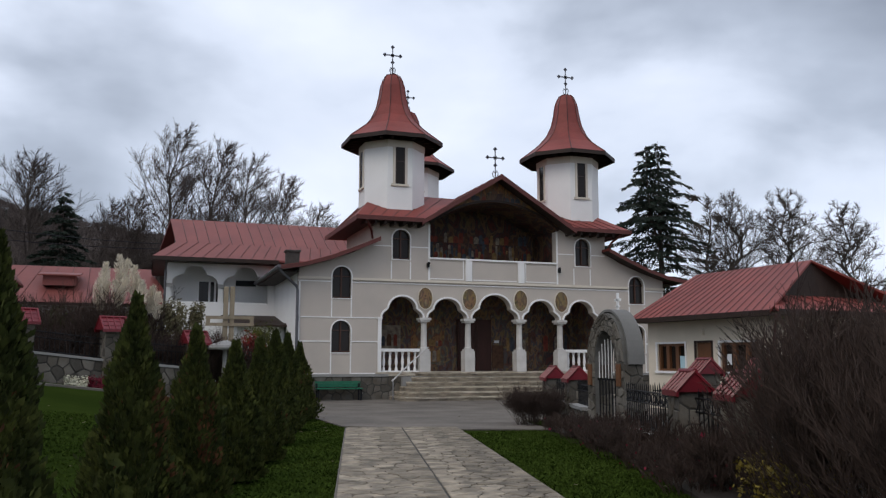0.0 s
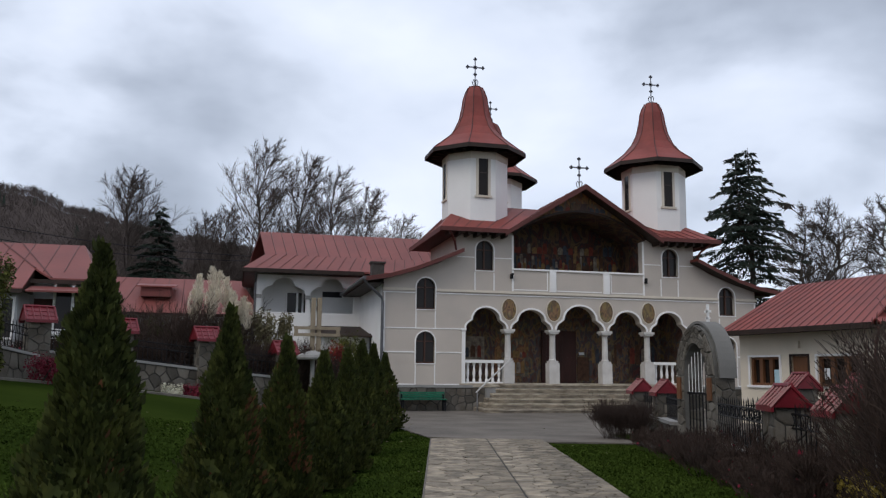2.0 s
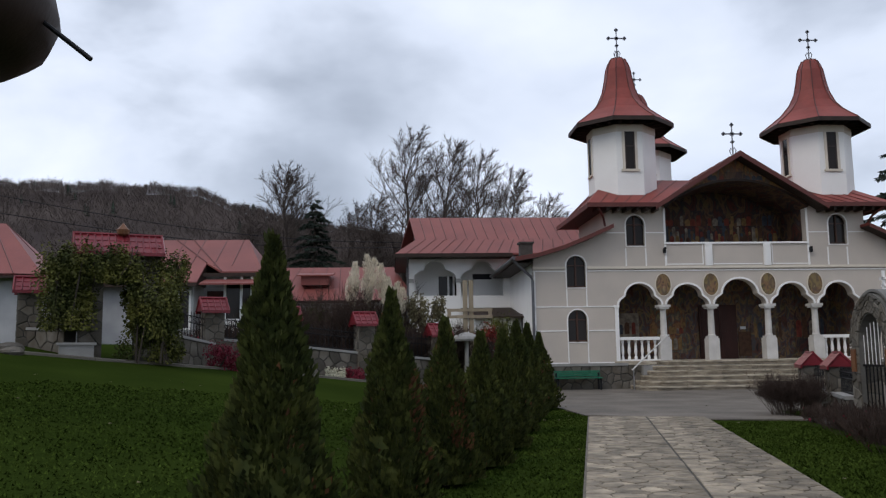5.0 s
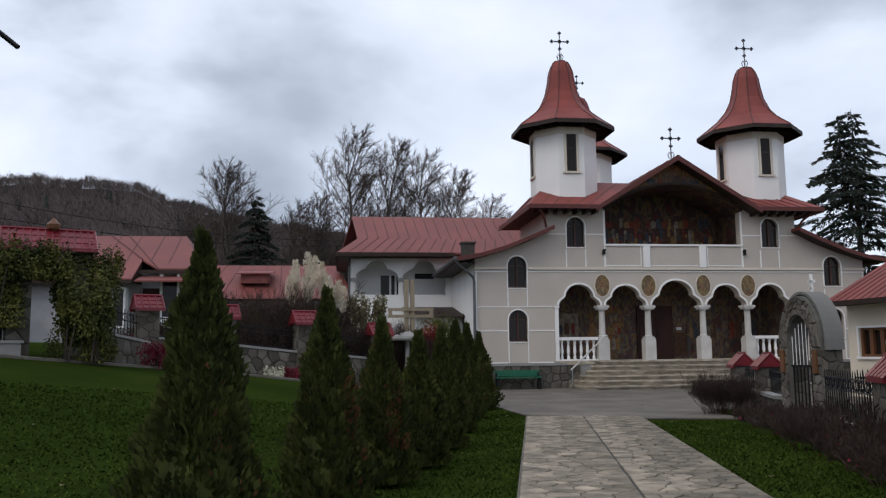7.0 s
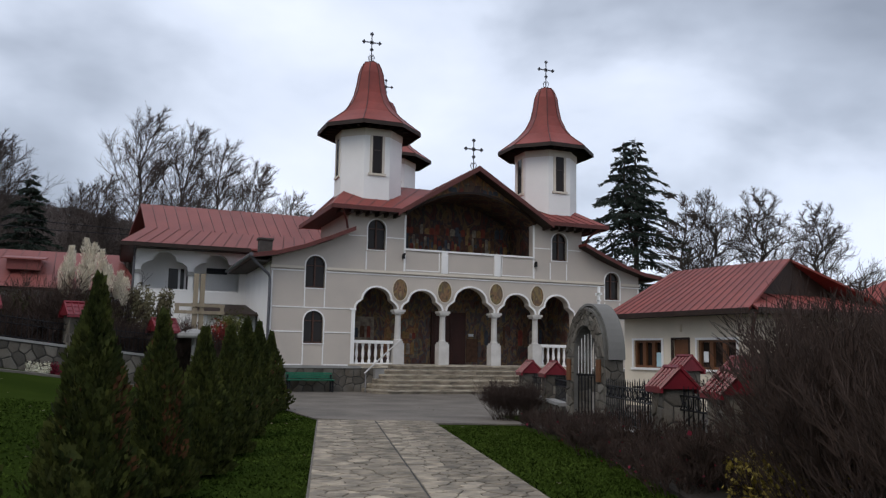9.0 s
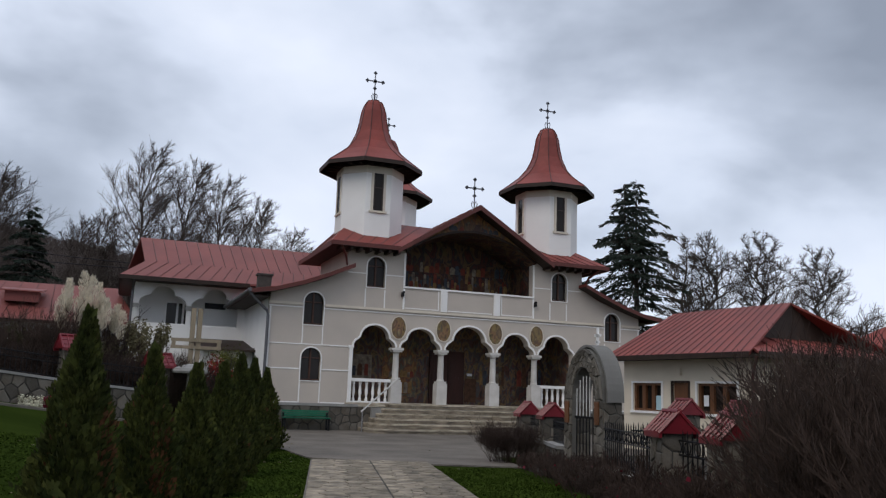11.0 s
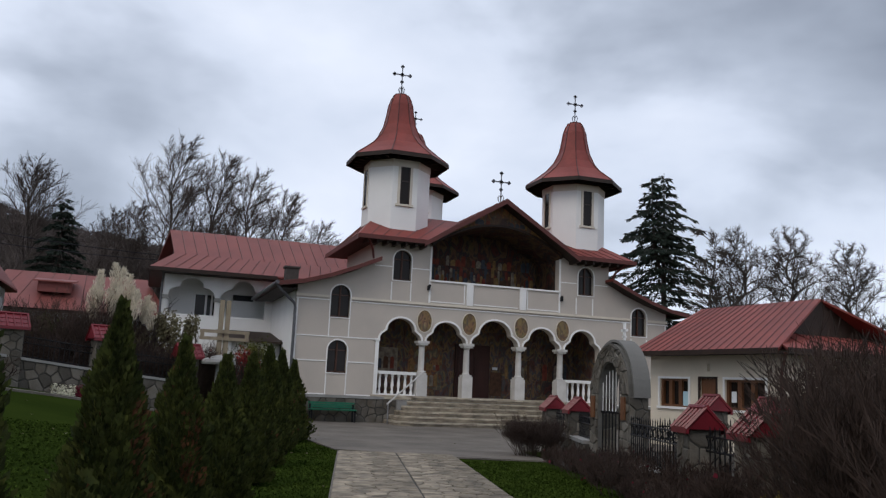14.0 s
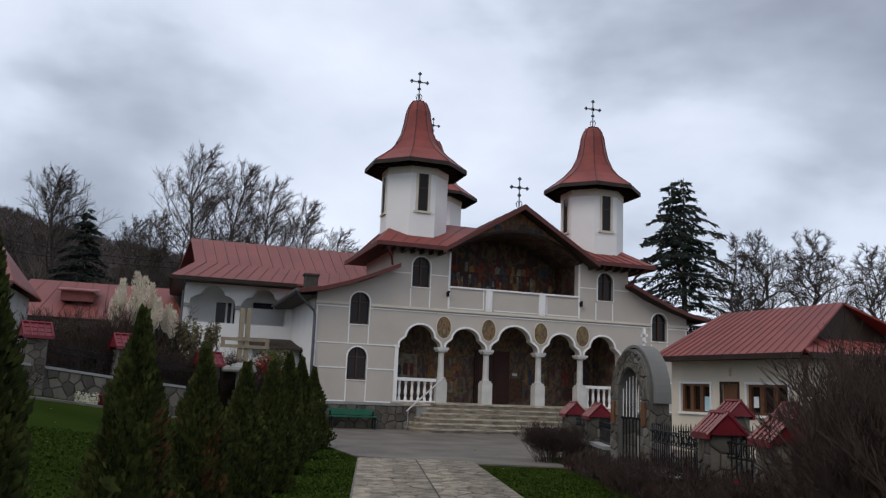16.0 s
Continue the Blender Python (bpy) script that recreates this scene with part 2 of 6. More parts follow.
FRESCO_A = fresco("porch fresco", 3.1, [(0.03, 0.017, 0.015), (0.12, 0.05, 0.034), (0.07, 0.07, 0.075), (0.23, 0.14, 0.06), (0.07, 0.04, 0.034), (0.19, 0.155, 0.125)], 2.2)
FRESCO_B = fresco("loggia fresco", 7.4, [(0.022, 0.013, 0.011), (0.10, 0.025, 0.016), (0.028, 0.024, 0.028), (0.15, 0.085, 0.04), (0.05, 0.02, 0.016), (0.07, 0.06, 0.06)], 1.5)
FRESCO_C = fresco("gable fresco", 1.9, [(0.10, 0.05, 0.022), (0.30, 0.16, 0.055), (0.16, 0.06, 0.03), (0.11, 0.11, 0.08), (0.38, 0.23, 0.10)], 2.6)
ICON = fresco("medallion painting", 5.2, [(0.05, 0.032, 0.02), (0.22, 0.145, 0.06), (0.10, 0.06, 0.04), (0.27, 0.19, 0.09)], 2.6)
GLASS = glass_mat()
WINDOW_WOOD = mat("dark window timber", (0.070, 0.030, 0.018), 0.5, 0.3, 3, 35, 0.1, stretch_z=0.3)
COLUMN = mat("dulled column limewash", (0.60, 0.58, 0.55), 0.85, 0.14, 2.2, 40, 0.1, second=(0.48, 0.46, 0.43))
GATE_MORTAR = mat("pale gate mortar", (0.14, 0.135, 0.122), 0.95, 0.25, 6, 60, 0.3)
PAINT_OCHRE = mat("ochre wall paint", (0.32, 0.19, 0.075), 0.8, 0.45, 6, 30, 0)
PAINT_RED = mat("brick red wall paint", (0.24, 0.055, 0.035), 0.8, 0.45, 6, 30, 0)
PAINT_BLUE = mat("slate blue wall paint", (0.075, 0.085, 0.105), 0.8, 0.45, 6, 30, 0)
PAINT_PALE = mat("pale grey wall paint", (0.34, 0.29, 0.22), 0.8, 0.5, 5, 26, 0, second=(0.13, 0.10, 0.08))
PAINT_BROWN = mat("umber wall paint", (0.12, 0.06, 0.035), 0.8, 0.45, 6, 30, 0)
# white house walls: the shade of plants and eaves is greyed into the colour
LIMEWASH = mat("limewash greyed for shade", (0.44, 0.44, 0.44), 0.9, 0.2, 1.2, 40, 0.1, second=(0.34, 0.34, 0.345))
# the closed room's dimness is put into this near-black colour
INSIDE = mat("dim interior", (0.05, 0.045, 0.04), 0.95, 0.2, 1, 10, 0)


# ---------------------------------------------------------------- mesh tools
class Shape:
    """A growing list of vertices and faces."""

    def __init__(self):
        self.v, self.f = [], []

    def add(self, verts, faces):
        k = len(self.v)
        self.v += [tuple(p) for p in verts]
        self.f += [tuple(k + i for i in f) for f in faces]
        return self

    def box(self, x0, y0, z0, x1, y1, z1, m=None):
        x0, x1 = sorted((x0, x1))
        y0, y1 = sorted((y0, y1))
        z0, z1 = sorted((z0, z1))
        p = [(x, y, z) for z in (z0, z1) for x, y in ((x0, y0), (x1, y0), (x1, y1), (x0, y1))]
        if m:
            p = [m @ Vector(q) for q in p]
        return self.add(p, [(3, 2, 1, 0), (4, 5, 6, 7), (0, 1, 5, 4), (1, 2, 6, 5), (2, 3, 7, 6), (3, 0, 4, 7)])

    def prism(self, loop, depth, place):
        """A flat loop of (a, b), made solid: place(a, b, d) gives the point, d from 0 to depth."""
        n = len(loop)
        p = [place(a, b, 0) for a, b in loop] + [place(a, b, depth) for a, b in loop]
        return self.add(p, [tuple(range(n)), tuple(range(2 * n - 1, n - 1, -1))] +
                        [(i, i + n, (i + 1) % n + n, (i + 1) % n) for i in range(n)])

    def tube(self, path, radii, sides=6, cap=True):
        path = [Vector(p) for p in path]
        if not hasattr(radii, "__len__"):
            radii = [radii] * len(path)
        base = len(self.v)
        for i, p in enumerate(path):
            d = (path[min(i + 1, len(path) - 1)] - path[max(i - 1, 0)]).normalized()
            u = d.orthogonal().normalized() if abs(d.z) > 0.9 else d.cross(Vector((0, 0, 1))).normalized()
            w = d.cross(u)
            for k in range(sides):
                a = 2 * math.pi * k / sides
                self.v.append(tuple(p + radii[i] * (math.cos(a) * u + math.sin(a) * w)))
        for i in range(len(path) - 1):
            for k in range(sides):
                a, b = base + i * sides + k, base + i * sides + (k + 1) % sides
                self.f.append((a, b, b + sides, a + sides))
        if cap:
            self.f.append(tuple(base + k for k in reversed(range(sides))))
            self.f.append(tuple(base + (len(path) - 1) * sides + k for k in range(sides)))
        return self

    def lathe(self, profile, sides=16, centre=(0, 0, 0), turn=0.0):
        base = len(self.v)
        for r, z in profile:
            for k in range(sides):
                a = turn + 2 * math.pi * k / sides
                self.v.append((centre[0] + r * math.cos(a), centre[1] + r * math.sin(a), centre[2] + z))
        for i in range(len(profile) - 1):
            for k in range(sides):
                a, b = base + i * sides + k, base + i * sides + (k + 1) % sides
                self.f.append((a, b, b + sides, a + sides))
        self.f.append(tuple(base + k for k in reversed(range(sides))))
        self.f.append(tuple(base + (len(profile) - 1) * sides + k for k in range(sides)))
        return self

    def sheet(self, a, b, c, d, thick=0.05):
        """A roof slope through four corners, with a thickness downwards."""
        p = [Vector(q) for q in (a, b, c, d)]
        low = [q - Vector((0, 0, thick)) for q in p]
        return self.add(p + low, [(0, 1, 2, 3), (7, 6, 5, 4), (0, 4, 5, 1), (1, 5, 6, 2), (2, 6, 7, 3), (3, 7, 4, 0)])

    def mesh(self, name, material, smooth=False):
        me = bpy.data.meshes.new(name)
        me.from_pydata(self.v, [], self.f)
        bm = bmesh.new()
        bm.from_mesh(me)
        bmesh.ops.recalc_face_normals(bm, faces=bm.faces)
        bm.to_mesh(me)
        bm.free()
        me.materials.append(material)
        if smooth:
            me.polygons.foreach_set("use_smooth", [True] * len(me.polygons))
        return me


def thing(name, label, category, at=(0, 0, 0), group="", kind="", turn=0.0):
    ob = new(name)
    ob.empty_display_size = 0.2
    ob.matrix_world = pose(*at, 0, 0, turn)
    return tagged(ob, label, category, group, kind)


def part(name, shape, material, parent, label="", at=None, smooth=False, turn=0.0):
    me = shape if isinstance(shape, bpy.types.Mesh) else shape.mesh(name, material, smooth)
    ob = new(name, me)
    ob.parent = parent
    if at is not None:
        ob.matrix_basis = pose(*at, 0, 0, turn)
    if label:
        ob["label"] = label
    return ob


def solid(name, shape, material, label="", category="", kind="", group="", smooth=False):
    return tagged(new(name, shape.mesh(name, material, smooth)), label, category, group, kind)


def slab_mesh(name, outer, holes, thick, material, place):
    """A wall: a flat outline with holes through it, given a thickness. place(a, b, d) as in prism."""
    bm = bmesh.new()
    edges = []
    for loop in [outer] + holes:
        vs = [bm.verts.new((a, 0, b)) for a, b in loop]
        edges += [bm.edges.new((vs[i], vs[(i + 1) % len(vs)])) for i in range(len(vs))]
    bmesh.ops.triangle_fill(bm, use_beauty=True, use_dissolve=False, edges=edges)
    geo = bmesh.ops.extrude_face_region(bm, geom=list(bm.faces))
    for v in geo["geom"]:
        if isinstance(v, bmesh.types.BMVert):
            v.co.y = thick
    for v in bm.verts:
        v.co = Vector(place(v.co.x, v.co.z, v.co.y))
    bmesh.ops.recalc_face_normals(bm, faces=bm.faces)
    me = bpy.data.meshes.new(name)
    bm.to_mesh(me)
    bm.free()
    me.materials.append(material)
    return me


def arched(x, half, z0, z1, steps=10):
    """The outline of a round-headed opening, anticlockwise from the lower left."""
    zs = z1 - half
    return [(x - half, z0), (x + half, z0)] + [(x + half * math.cos(a), zs + half * math.sin(a))
                                              for a in [math.pi * k / steps for k in range(steps + 1)]]


def band(path, width, place, depth, closed=False):
    """A flat moulding along a path of (a, b), on the path's left side."""
    s = Shape()
    n = len(path)
    off = []
    for i in range(n):
        p0 = path[i - 1] if (i or closed) else path[i]
        p1 = path[(i + 1) % n] if (i < n - 1 or closed) else path[i]
        d = Vector((p1[0] - p0[0], p1[1] - p0[1])).normalized()
        off.append((path[i][0] - d.y * width, path[i][1] + d.x * width))
    if not closed:
        return s.prism(list(path) + off[::-1], depth, place)
    for i in range(n):
        j = (i + 1) % n
        s.prism([path[i], path[j], off[j], off[i]], depth, place)
    return s


def cells(seeds, bounds, gap):
    """Uneven stone outlines: each seed's own region, cut back by half a joint."""
    x0, y0, x1, y1 = bounds
    pts = [Vector(s) for s in seeds]
    out = []
    for i, p in enumerate(pts):
        poly = [Vector(q) for q in ((x0, y0), (x1, y0), (x1, y1), (x0, y1))]
        near = sorted((q for j, q in enumerate(pts) if j != i), key=lambda q: (q - p).length_squared)[:14]
        for q in near:
            n = (q - p).normalized()
            lim = (p + q).dot(n) / 2 - gap / 2
            cut = []
            for k in range(len(poly)):
                a, b = poly[k], poly[(k + 1) % len(poly)]
                da, db = a.dot(n) - lim, b.dot(n) - lim
                if da <= 0:
                    cut.append(a)
                if da * db < 0:
                    cut.append(a + (b - a) * (da / (da - db)))
            poly = cut
            if len(poly) < 3:
                break
        if len(poly) >= 3:
            out.append((p, poly))
    return out


def stones(parent, rng, bounds, size, gap, place, material, depth=0.03, name="stone", squash=1.0, limit=300):
    """Separate stones over a rectangle; place(a, b, d) puts them on the surface, d outwards."""
    x0, y0, x1, y1 = bounds
    nx, ny = max(1, round((x1 - x0) / size)), max(1, round((y1 - y0) / (size * squash)))
    seeds = [(x0 + (i + 0.5 + (0.5 if j % 2 else 0) - 0.25 + rng.uniform(-0.34, 0.34)) * (x1 - x0) / nx,
              y0 + (j + 0.5 + rng.uniform(-0.32, 0.32)) * (y1 - y0) / ny) for i in range(nx) for j in range(ny)]
    made = cells(seeds, bounds, gap)
    rest = Shape()
    for k, (c, poly) in enumerate(made):
        lift = depth * rng.uniform(0.7, 1.25)
        inner = [c + (q - c) * 0.86 for q in poly]
        n = len(poly)
        s = rest if k >= limit else Shape()
        s.add([place(q.x, q.y, 0) for q in poly] + [place(q.x, q.y, lift * 0.7) for q in poly] + [place(q.x, q.y, lift) for q in inner],
              [(i, (i + 1) % n, (i + 1) % n + n, i + n) for i in range(n)] +
              [(i + n, (i + 1) % n + n, (i + 1) % n + 2 * n, i + 2 * n) for i in range(n)] + [tuple(range(2 * n, 3 * n))])
        if s is not rest:
            part(name, s, material, parent)
    if rest.v:
        tagged(part(name, rest, material, parent), kind="stuff")


# ---------------------------------------------------------------- ground, road, path
def lawn_line(y):
    return -13.1 + 0.24 * (y + 22.9)


def ground_z(x, y):
    """Level by the church and the path; the lawn climbs towards the old houses."""
    s = lawn_line(min(max(y, -40), 6)) - x - 0.8
    if s <= 0:
        return 0.0
    return 0.155 * s * min(1.0, s / 1.5) if s < 12 else 1.86 + 0.02 * (s - 12)


def make_ground():
    xs = [-700, -300, -150, -90, -60, -45, -38] + [-33 + 0.75 * i for i in range(70)] + [21, 26, 34, 50, 90, 150, 300, 700]
    ys = [-300, -120, -70, -50, -42] + [-38 + 0.9 * i for i in range(56)] + [15, 20, 30, 45, 70, 110, 180, 320, 700]
    s = Shape()
    s.v = [(x, y, ground_z(x, y) - 0.02) for y in ys for x in xs]
    n = len(xs)
    s.f = [(j * n + i, j * n + i + 1, (j + 1) * n + i + 1, (j + 1) * n + i) for j in range(len(ys) - 1) for i in range(n - 1)]
    return solid("ground", s, GRASS, "mown green lawn rising gently to one side", "lawn", "structure", smooth=True)


make_ground()
road = Shape()
road.prism([(-9.4, 6.0), (-9.1, -9.9), (-9.03, -12.4), (-7.87, -13.3), (-6.75, -14.0), (-4.9, -14.6), (-4.4, -12.0), (12, -9.0), (12, 0.5)],
           0.03, lambda a, b, d: (a, b, d - 0.012))
solid("road", road, ASPHALT, "damp grey worn asphalt forecourt before the steps", "road", "structure")

# garden path: mortar bed with uneven sandstone flags, in two bays parted by a dark joint
PATH_TURN = math.atan2(0.24, 1.0)
path_bed = thing("pavement", "uneven grey sandstone flag path with a dark lengthwise joint", "path", (-13.55, -31.5, 0), kind="structure", turn=-math.degrees(PATH_TURN))
part("joint", Shape().box(1.237, -5.9, 0.012, 1.263, 19.1, 0.016), MORTAR, path_bed, "dark lengthwise joint")
part("bed", Shape().box(0, -6, -0.05, 2.5, 19.2, 0.012), BED, path_bed)
rng = random.Random(5)
for x0, x1 in ((0.03, 1.236), (1.264, 2.48)):
    stones(path_bed, rng, (x0, 6.5, x1, 19.15), 0.27, 0.018, lambda a, b, d: (a, b, 0.008 + d), FLAG, 0.020, "flagstone", 0.72, 150)
    stones(path_bed, rng, (x0, -5.9, x1, 6.45), 0.4, 0.025, lambda a, b, d: (a, b, 0.008 + d), FLAG, 0.022, "flagstone", 0.7, 0)

# ---------------------------------------------------------------- church
church = thing("church", "grey rendered church with white trim and red sheet-metal roofs", "church", (0, 0, 0))
FLOOR = 1.05
HALF = 8.0


def front(a, b, d):
    return (a, d, b)


def proud(a, b, d):
    return (a, -d, b)


def lobed(x, half, zs, top):
    """A three-lobed porch arch from springing to springing, left to right."""
    a = half * 0.66
    r1 = half - a
    zu = zs + r1 + 0.02
    rise = top - zu
    left = [(x - a - r1 * math.cos(t), zs + r1 * math.sin(t)) for t in [math.pi / 2 * k / 4 for k in range(4)]]
    crown = [(x - a * 1.02 * math.cos(t), zu + 0.04 + (rise - 0.04) * math.sin(t)) for t in [math.pi * k / 14 for k in range(15)]]
    right = [(2 * x - p, z) for p, z in reversed(left)]
    return left + crown + right


BAYS = [(-3.93, 0.83, 3.98), (-2.065, 0.83, 3.94), (0.0, 1.02, 4.14), (2.065, 0.83, 3.96), (3.93, 0.83, 3.98)]
SPRING = 3.16
BAY_END = 4.78
arcs = [lobed(x, h, SPRING, top) for x, h, top in BAYS]
SIDE_X = {-1: -6.36, 1: 6.65}
WINDOWS = [(SIDE_X[-1], 0.37, 1.79, 3.0), (SIDE_X[-1], 0.37, 3.85, 5.07), (SIDE_X[1], 0.37, 3.92, 5.11), (SIDE_X[1], 0.37, 1.82, 3.0),
           (-4.0, 0.36, 5.44, 6.63), (4.06, 0.36, 5.47, 6.65)]
# outline of the front: skirts that sweep up to the middle block, porch bays cut from below
outline = [(-HALF, 0.98), (-BAY_END, 0.98)]
for i, arc in enumerate(arcs):
    outline += arc
outline += [(BAY_END, 0.98), (HALF, 0.98), (HALF, 5.02), (6.9, 5.28), (5.9, 5.65), (5.15, 6.05), (5.15, 6.98), (2.82, 6.98), (2.82, 5.52),
            (-2.82, 5.52), (-2.82, 6.98), (-5.15, 6.98), (-5.15, 6.05), (-5.9, 5.65), (-6.9, 5.28), (-HALF, 5.02)]
part("front_wall", slab_mesh("front_wall", outline, [arched(*w) for w in WINDOWS], 0.38, RENDER_GREY, front), None, church, "grey rendered front wall")

# side and inner walls
for sx in (-1, 1):
    part("side_wall", Shape().box(sx * HALF, 0.38, 0.0, sx * (HALF - 0.35), 6.4, 4.95), WHITE, church, "white side wall")
    part("block_wall", Shape().box(sx * 5.15, 0.38, 4.6, sx * 4.8, 4.6, 6.98), RENDER_GREY, church)
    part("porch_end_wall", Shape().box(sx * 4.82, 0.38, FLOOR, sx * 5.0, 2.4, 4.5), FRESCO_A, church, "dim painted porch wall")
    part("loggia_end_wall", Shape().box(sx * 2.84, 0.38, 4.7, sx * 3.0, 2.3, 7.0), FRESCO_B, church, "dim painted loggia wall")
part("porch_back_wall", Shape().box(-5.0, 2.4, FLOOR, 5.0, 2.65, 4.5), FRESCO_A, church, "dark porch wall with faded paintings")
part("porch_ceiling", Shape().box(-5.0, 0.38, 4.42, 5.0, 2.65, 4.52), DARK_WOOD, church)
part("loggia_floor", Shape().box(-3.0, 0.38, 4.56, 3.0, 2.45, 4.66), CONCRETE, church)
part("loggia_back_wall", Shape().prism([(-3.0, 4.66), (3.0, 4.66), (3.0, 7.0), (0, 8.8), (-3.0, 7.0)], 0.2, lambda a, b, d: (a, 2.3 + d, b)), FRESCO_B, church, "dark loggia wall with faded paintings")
part("porch_floor", Shape().box(-5.0, -0.05, 0.9, 5.0, 2.4, FLOOR), STEPSTONE, church)
part("nave_wall", Shape().box(-4.6, 4.6, 0, 4.6, 18, 6.3), WHITE, church, "white nave wall")
# loggia vault: a dark arched soffit under the gable
vault = Shape()
pv = [(-2.82 + 5.64 * k / 16, 6.9 + 1.05 * math.sin(math.pi * k / 16) ** 0.8) for k in range(17)]
vault.prism(pv + [(a, b + 0.06) for a, b in reversed(pv)], 2.4, lambda a, b, d: (a, d - 0.12, b))
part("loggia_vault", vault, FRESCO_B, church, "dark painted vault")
gf = Shape().prism(pv + [(2.82, 7.1), (0, 8.85), (-2.82, 7.1)], 0.16, lambda a, b, d: (a, d - 0.14, b))
part("gable_panel", gf, FRESCO_C, church, "ochre painted gable panel")
part("gable_arch", band(list(reversed(pv)), -0.09, lambda a, b, d: (a, -0.15 - d, b), 0.05), DARK_WOOD, church)
part("gable_picture", Shape().box(-0.42, -0.17, 8.05, 0.42, -0.14, 8.32), FRESCO_B, church, "small reddish painted panel")

# mouldings
for x0, x1 in ((-HALF - 0.04, SIDE_X[-1] - 0.42), (SIDE_X[-1] + 0.42, SIDE_X[1] - 0.42), (SIDE_X[1] + 0.42, HALF + 0.04)):
    part("cornice", Shape().box(x0, -0.08, 4.55, x1, 0, 4.61).box(x0, -0.05, 4.61, x1, 0, 4.65), BEIGE, church, "cream string course")
    part("cornice_line", Shape().box(x0, -0.03, 4.46, x1, 0, 4.50), WHITE, church)
for i, arc in enumerate(arcs):
    part("arch_moulding", band(arc, 0.07, proud, 0.06), WHITE, church, "white lobed moulding")
for x, half, z0, z1 in WINDOWS:
    w = part("window", Shape().prism(arched(x, half, z0, z1), 0.03, lambda a, b, d: (a, 0.16 + d, b)), GLASS, church, "round-headed brown window with curtain")
    part("frame", band(arched(x, half, z0, z1)[2:], -0.07, lambda a, b, d: (a, 0.11 + d, b), 0.05), WINDOW_WOOD, w)
    part("mullion", Shape().box(x - 0.03, 0.10, z0, x + 0.03, 0.155, z1 - 0.03), WINDOW_WOOD, w)
    part("bottom_rail", Shape().box(x - half, 0.10, z0, x + half, 0.155, z0 + 0.06), WINDOW_WOOD, w)
    part("transom", Shape().box(x - half, 0.105, z1 - half - 0.02, x + half, 0.152, z1 - half + 0.02), WINDOW_WOOD, w)
    for sx in (-1, 1):
        part("curtain", Shape().box(x + sx * half * 0.16, 0.195, z0 + 0.05, x + sx * half * 0.86, 0.21, z1 - half), DIM_CURTAIN, w)
    part("surround", band(arched(x, half, z0, z1), -0.05, proud, 0.03, True), WHITE, w)
# thin white lines that part the grey panels
lines = []
for sx in (-1, 1):
    c = abs(SIDE_X[sx])
    for x in (c - 0.38, c + 0.38):
        for z0, z1 in ((0.98, 1.74), (3.14, 3.80)):
            lines.append((sx * x - 0.022, z0, sx * x + 0.022, z1))
    lines.append((sx * HALF, 3.10, sx * 4.92, 3.14))
    for z in (1.0, 2.21):
        lines.append((sx * HALF, z - 0.022, sx * (c + 0.42), z + 0.022))
        lines.append((sx * (c - 0.42), z - 0.022, sx * 4.92, z + 0.022))
    lines.append((sx * HALF - 0.03 * (sx + 1), 1.0, sx * HALF + 0.03 * (1 - sx), 4.45))
    for x in (3.62, 4.40):
        lines.append((sx * x - 0.025, 4.66, sx * x + 0.025, 5.36))
    lines.append((sx * 2.88, 5.93, sx * 3.62, 5.97))
    lines.append((sx * 4.42, 5.93, sx * 5.12, 5.97))
    lines.append((sx * 2.80, 4.66, sx * 2.88, 6.9))
for x0, z0, x1, z1 in lines:
    part("panel_line", Shape().box(x0, -0.02, z0, x1, 0, z1), WHITE, church)
# loggia parapet
part("parapet_top", Shape().box(-2.86, -0.06, 5.50, 2.86, 0.30, 5.57), WHITE, church)
for x in (-1.16, 1.16):
    part("parapet_pier", Shape().box(x - 0.14, -0.07, 4.66, x + 0.14, 0.0, 5.50).box(x - 0.08, -0.085, 4.76, x + 0.08, -0.07, 5.38), WHITE, church)
for sx in (-1, 1):
    part("parapet_frame", Shape().box(sx * 1.36, -0.02, 4.70, sx * 2.78, 0, 4.74).box(sx * 1.36, -0.02, 4.74, sx * 1.40, 0, 5.48), WHITE, church)
    part("spotlight", Shape().box(sx * 2.86, -0.14, 5.15, sx * 2.95, -0.01, 5.32).box(sx * 2.86, -0.20, 5.28, sx * 2.92, -0.05, 5.36), IRON, church, "small black spotlight")
part("parapet_frame", Shape().box(-0.96, -0.02, 4.70, 0.96, 0, 4.74), WHITE, church)

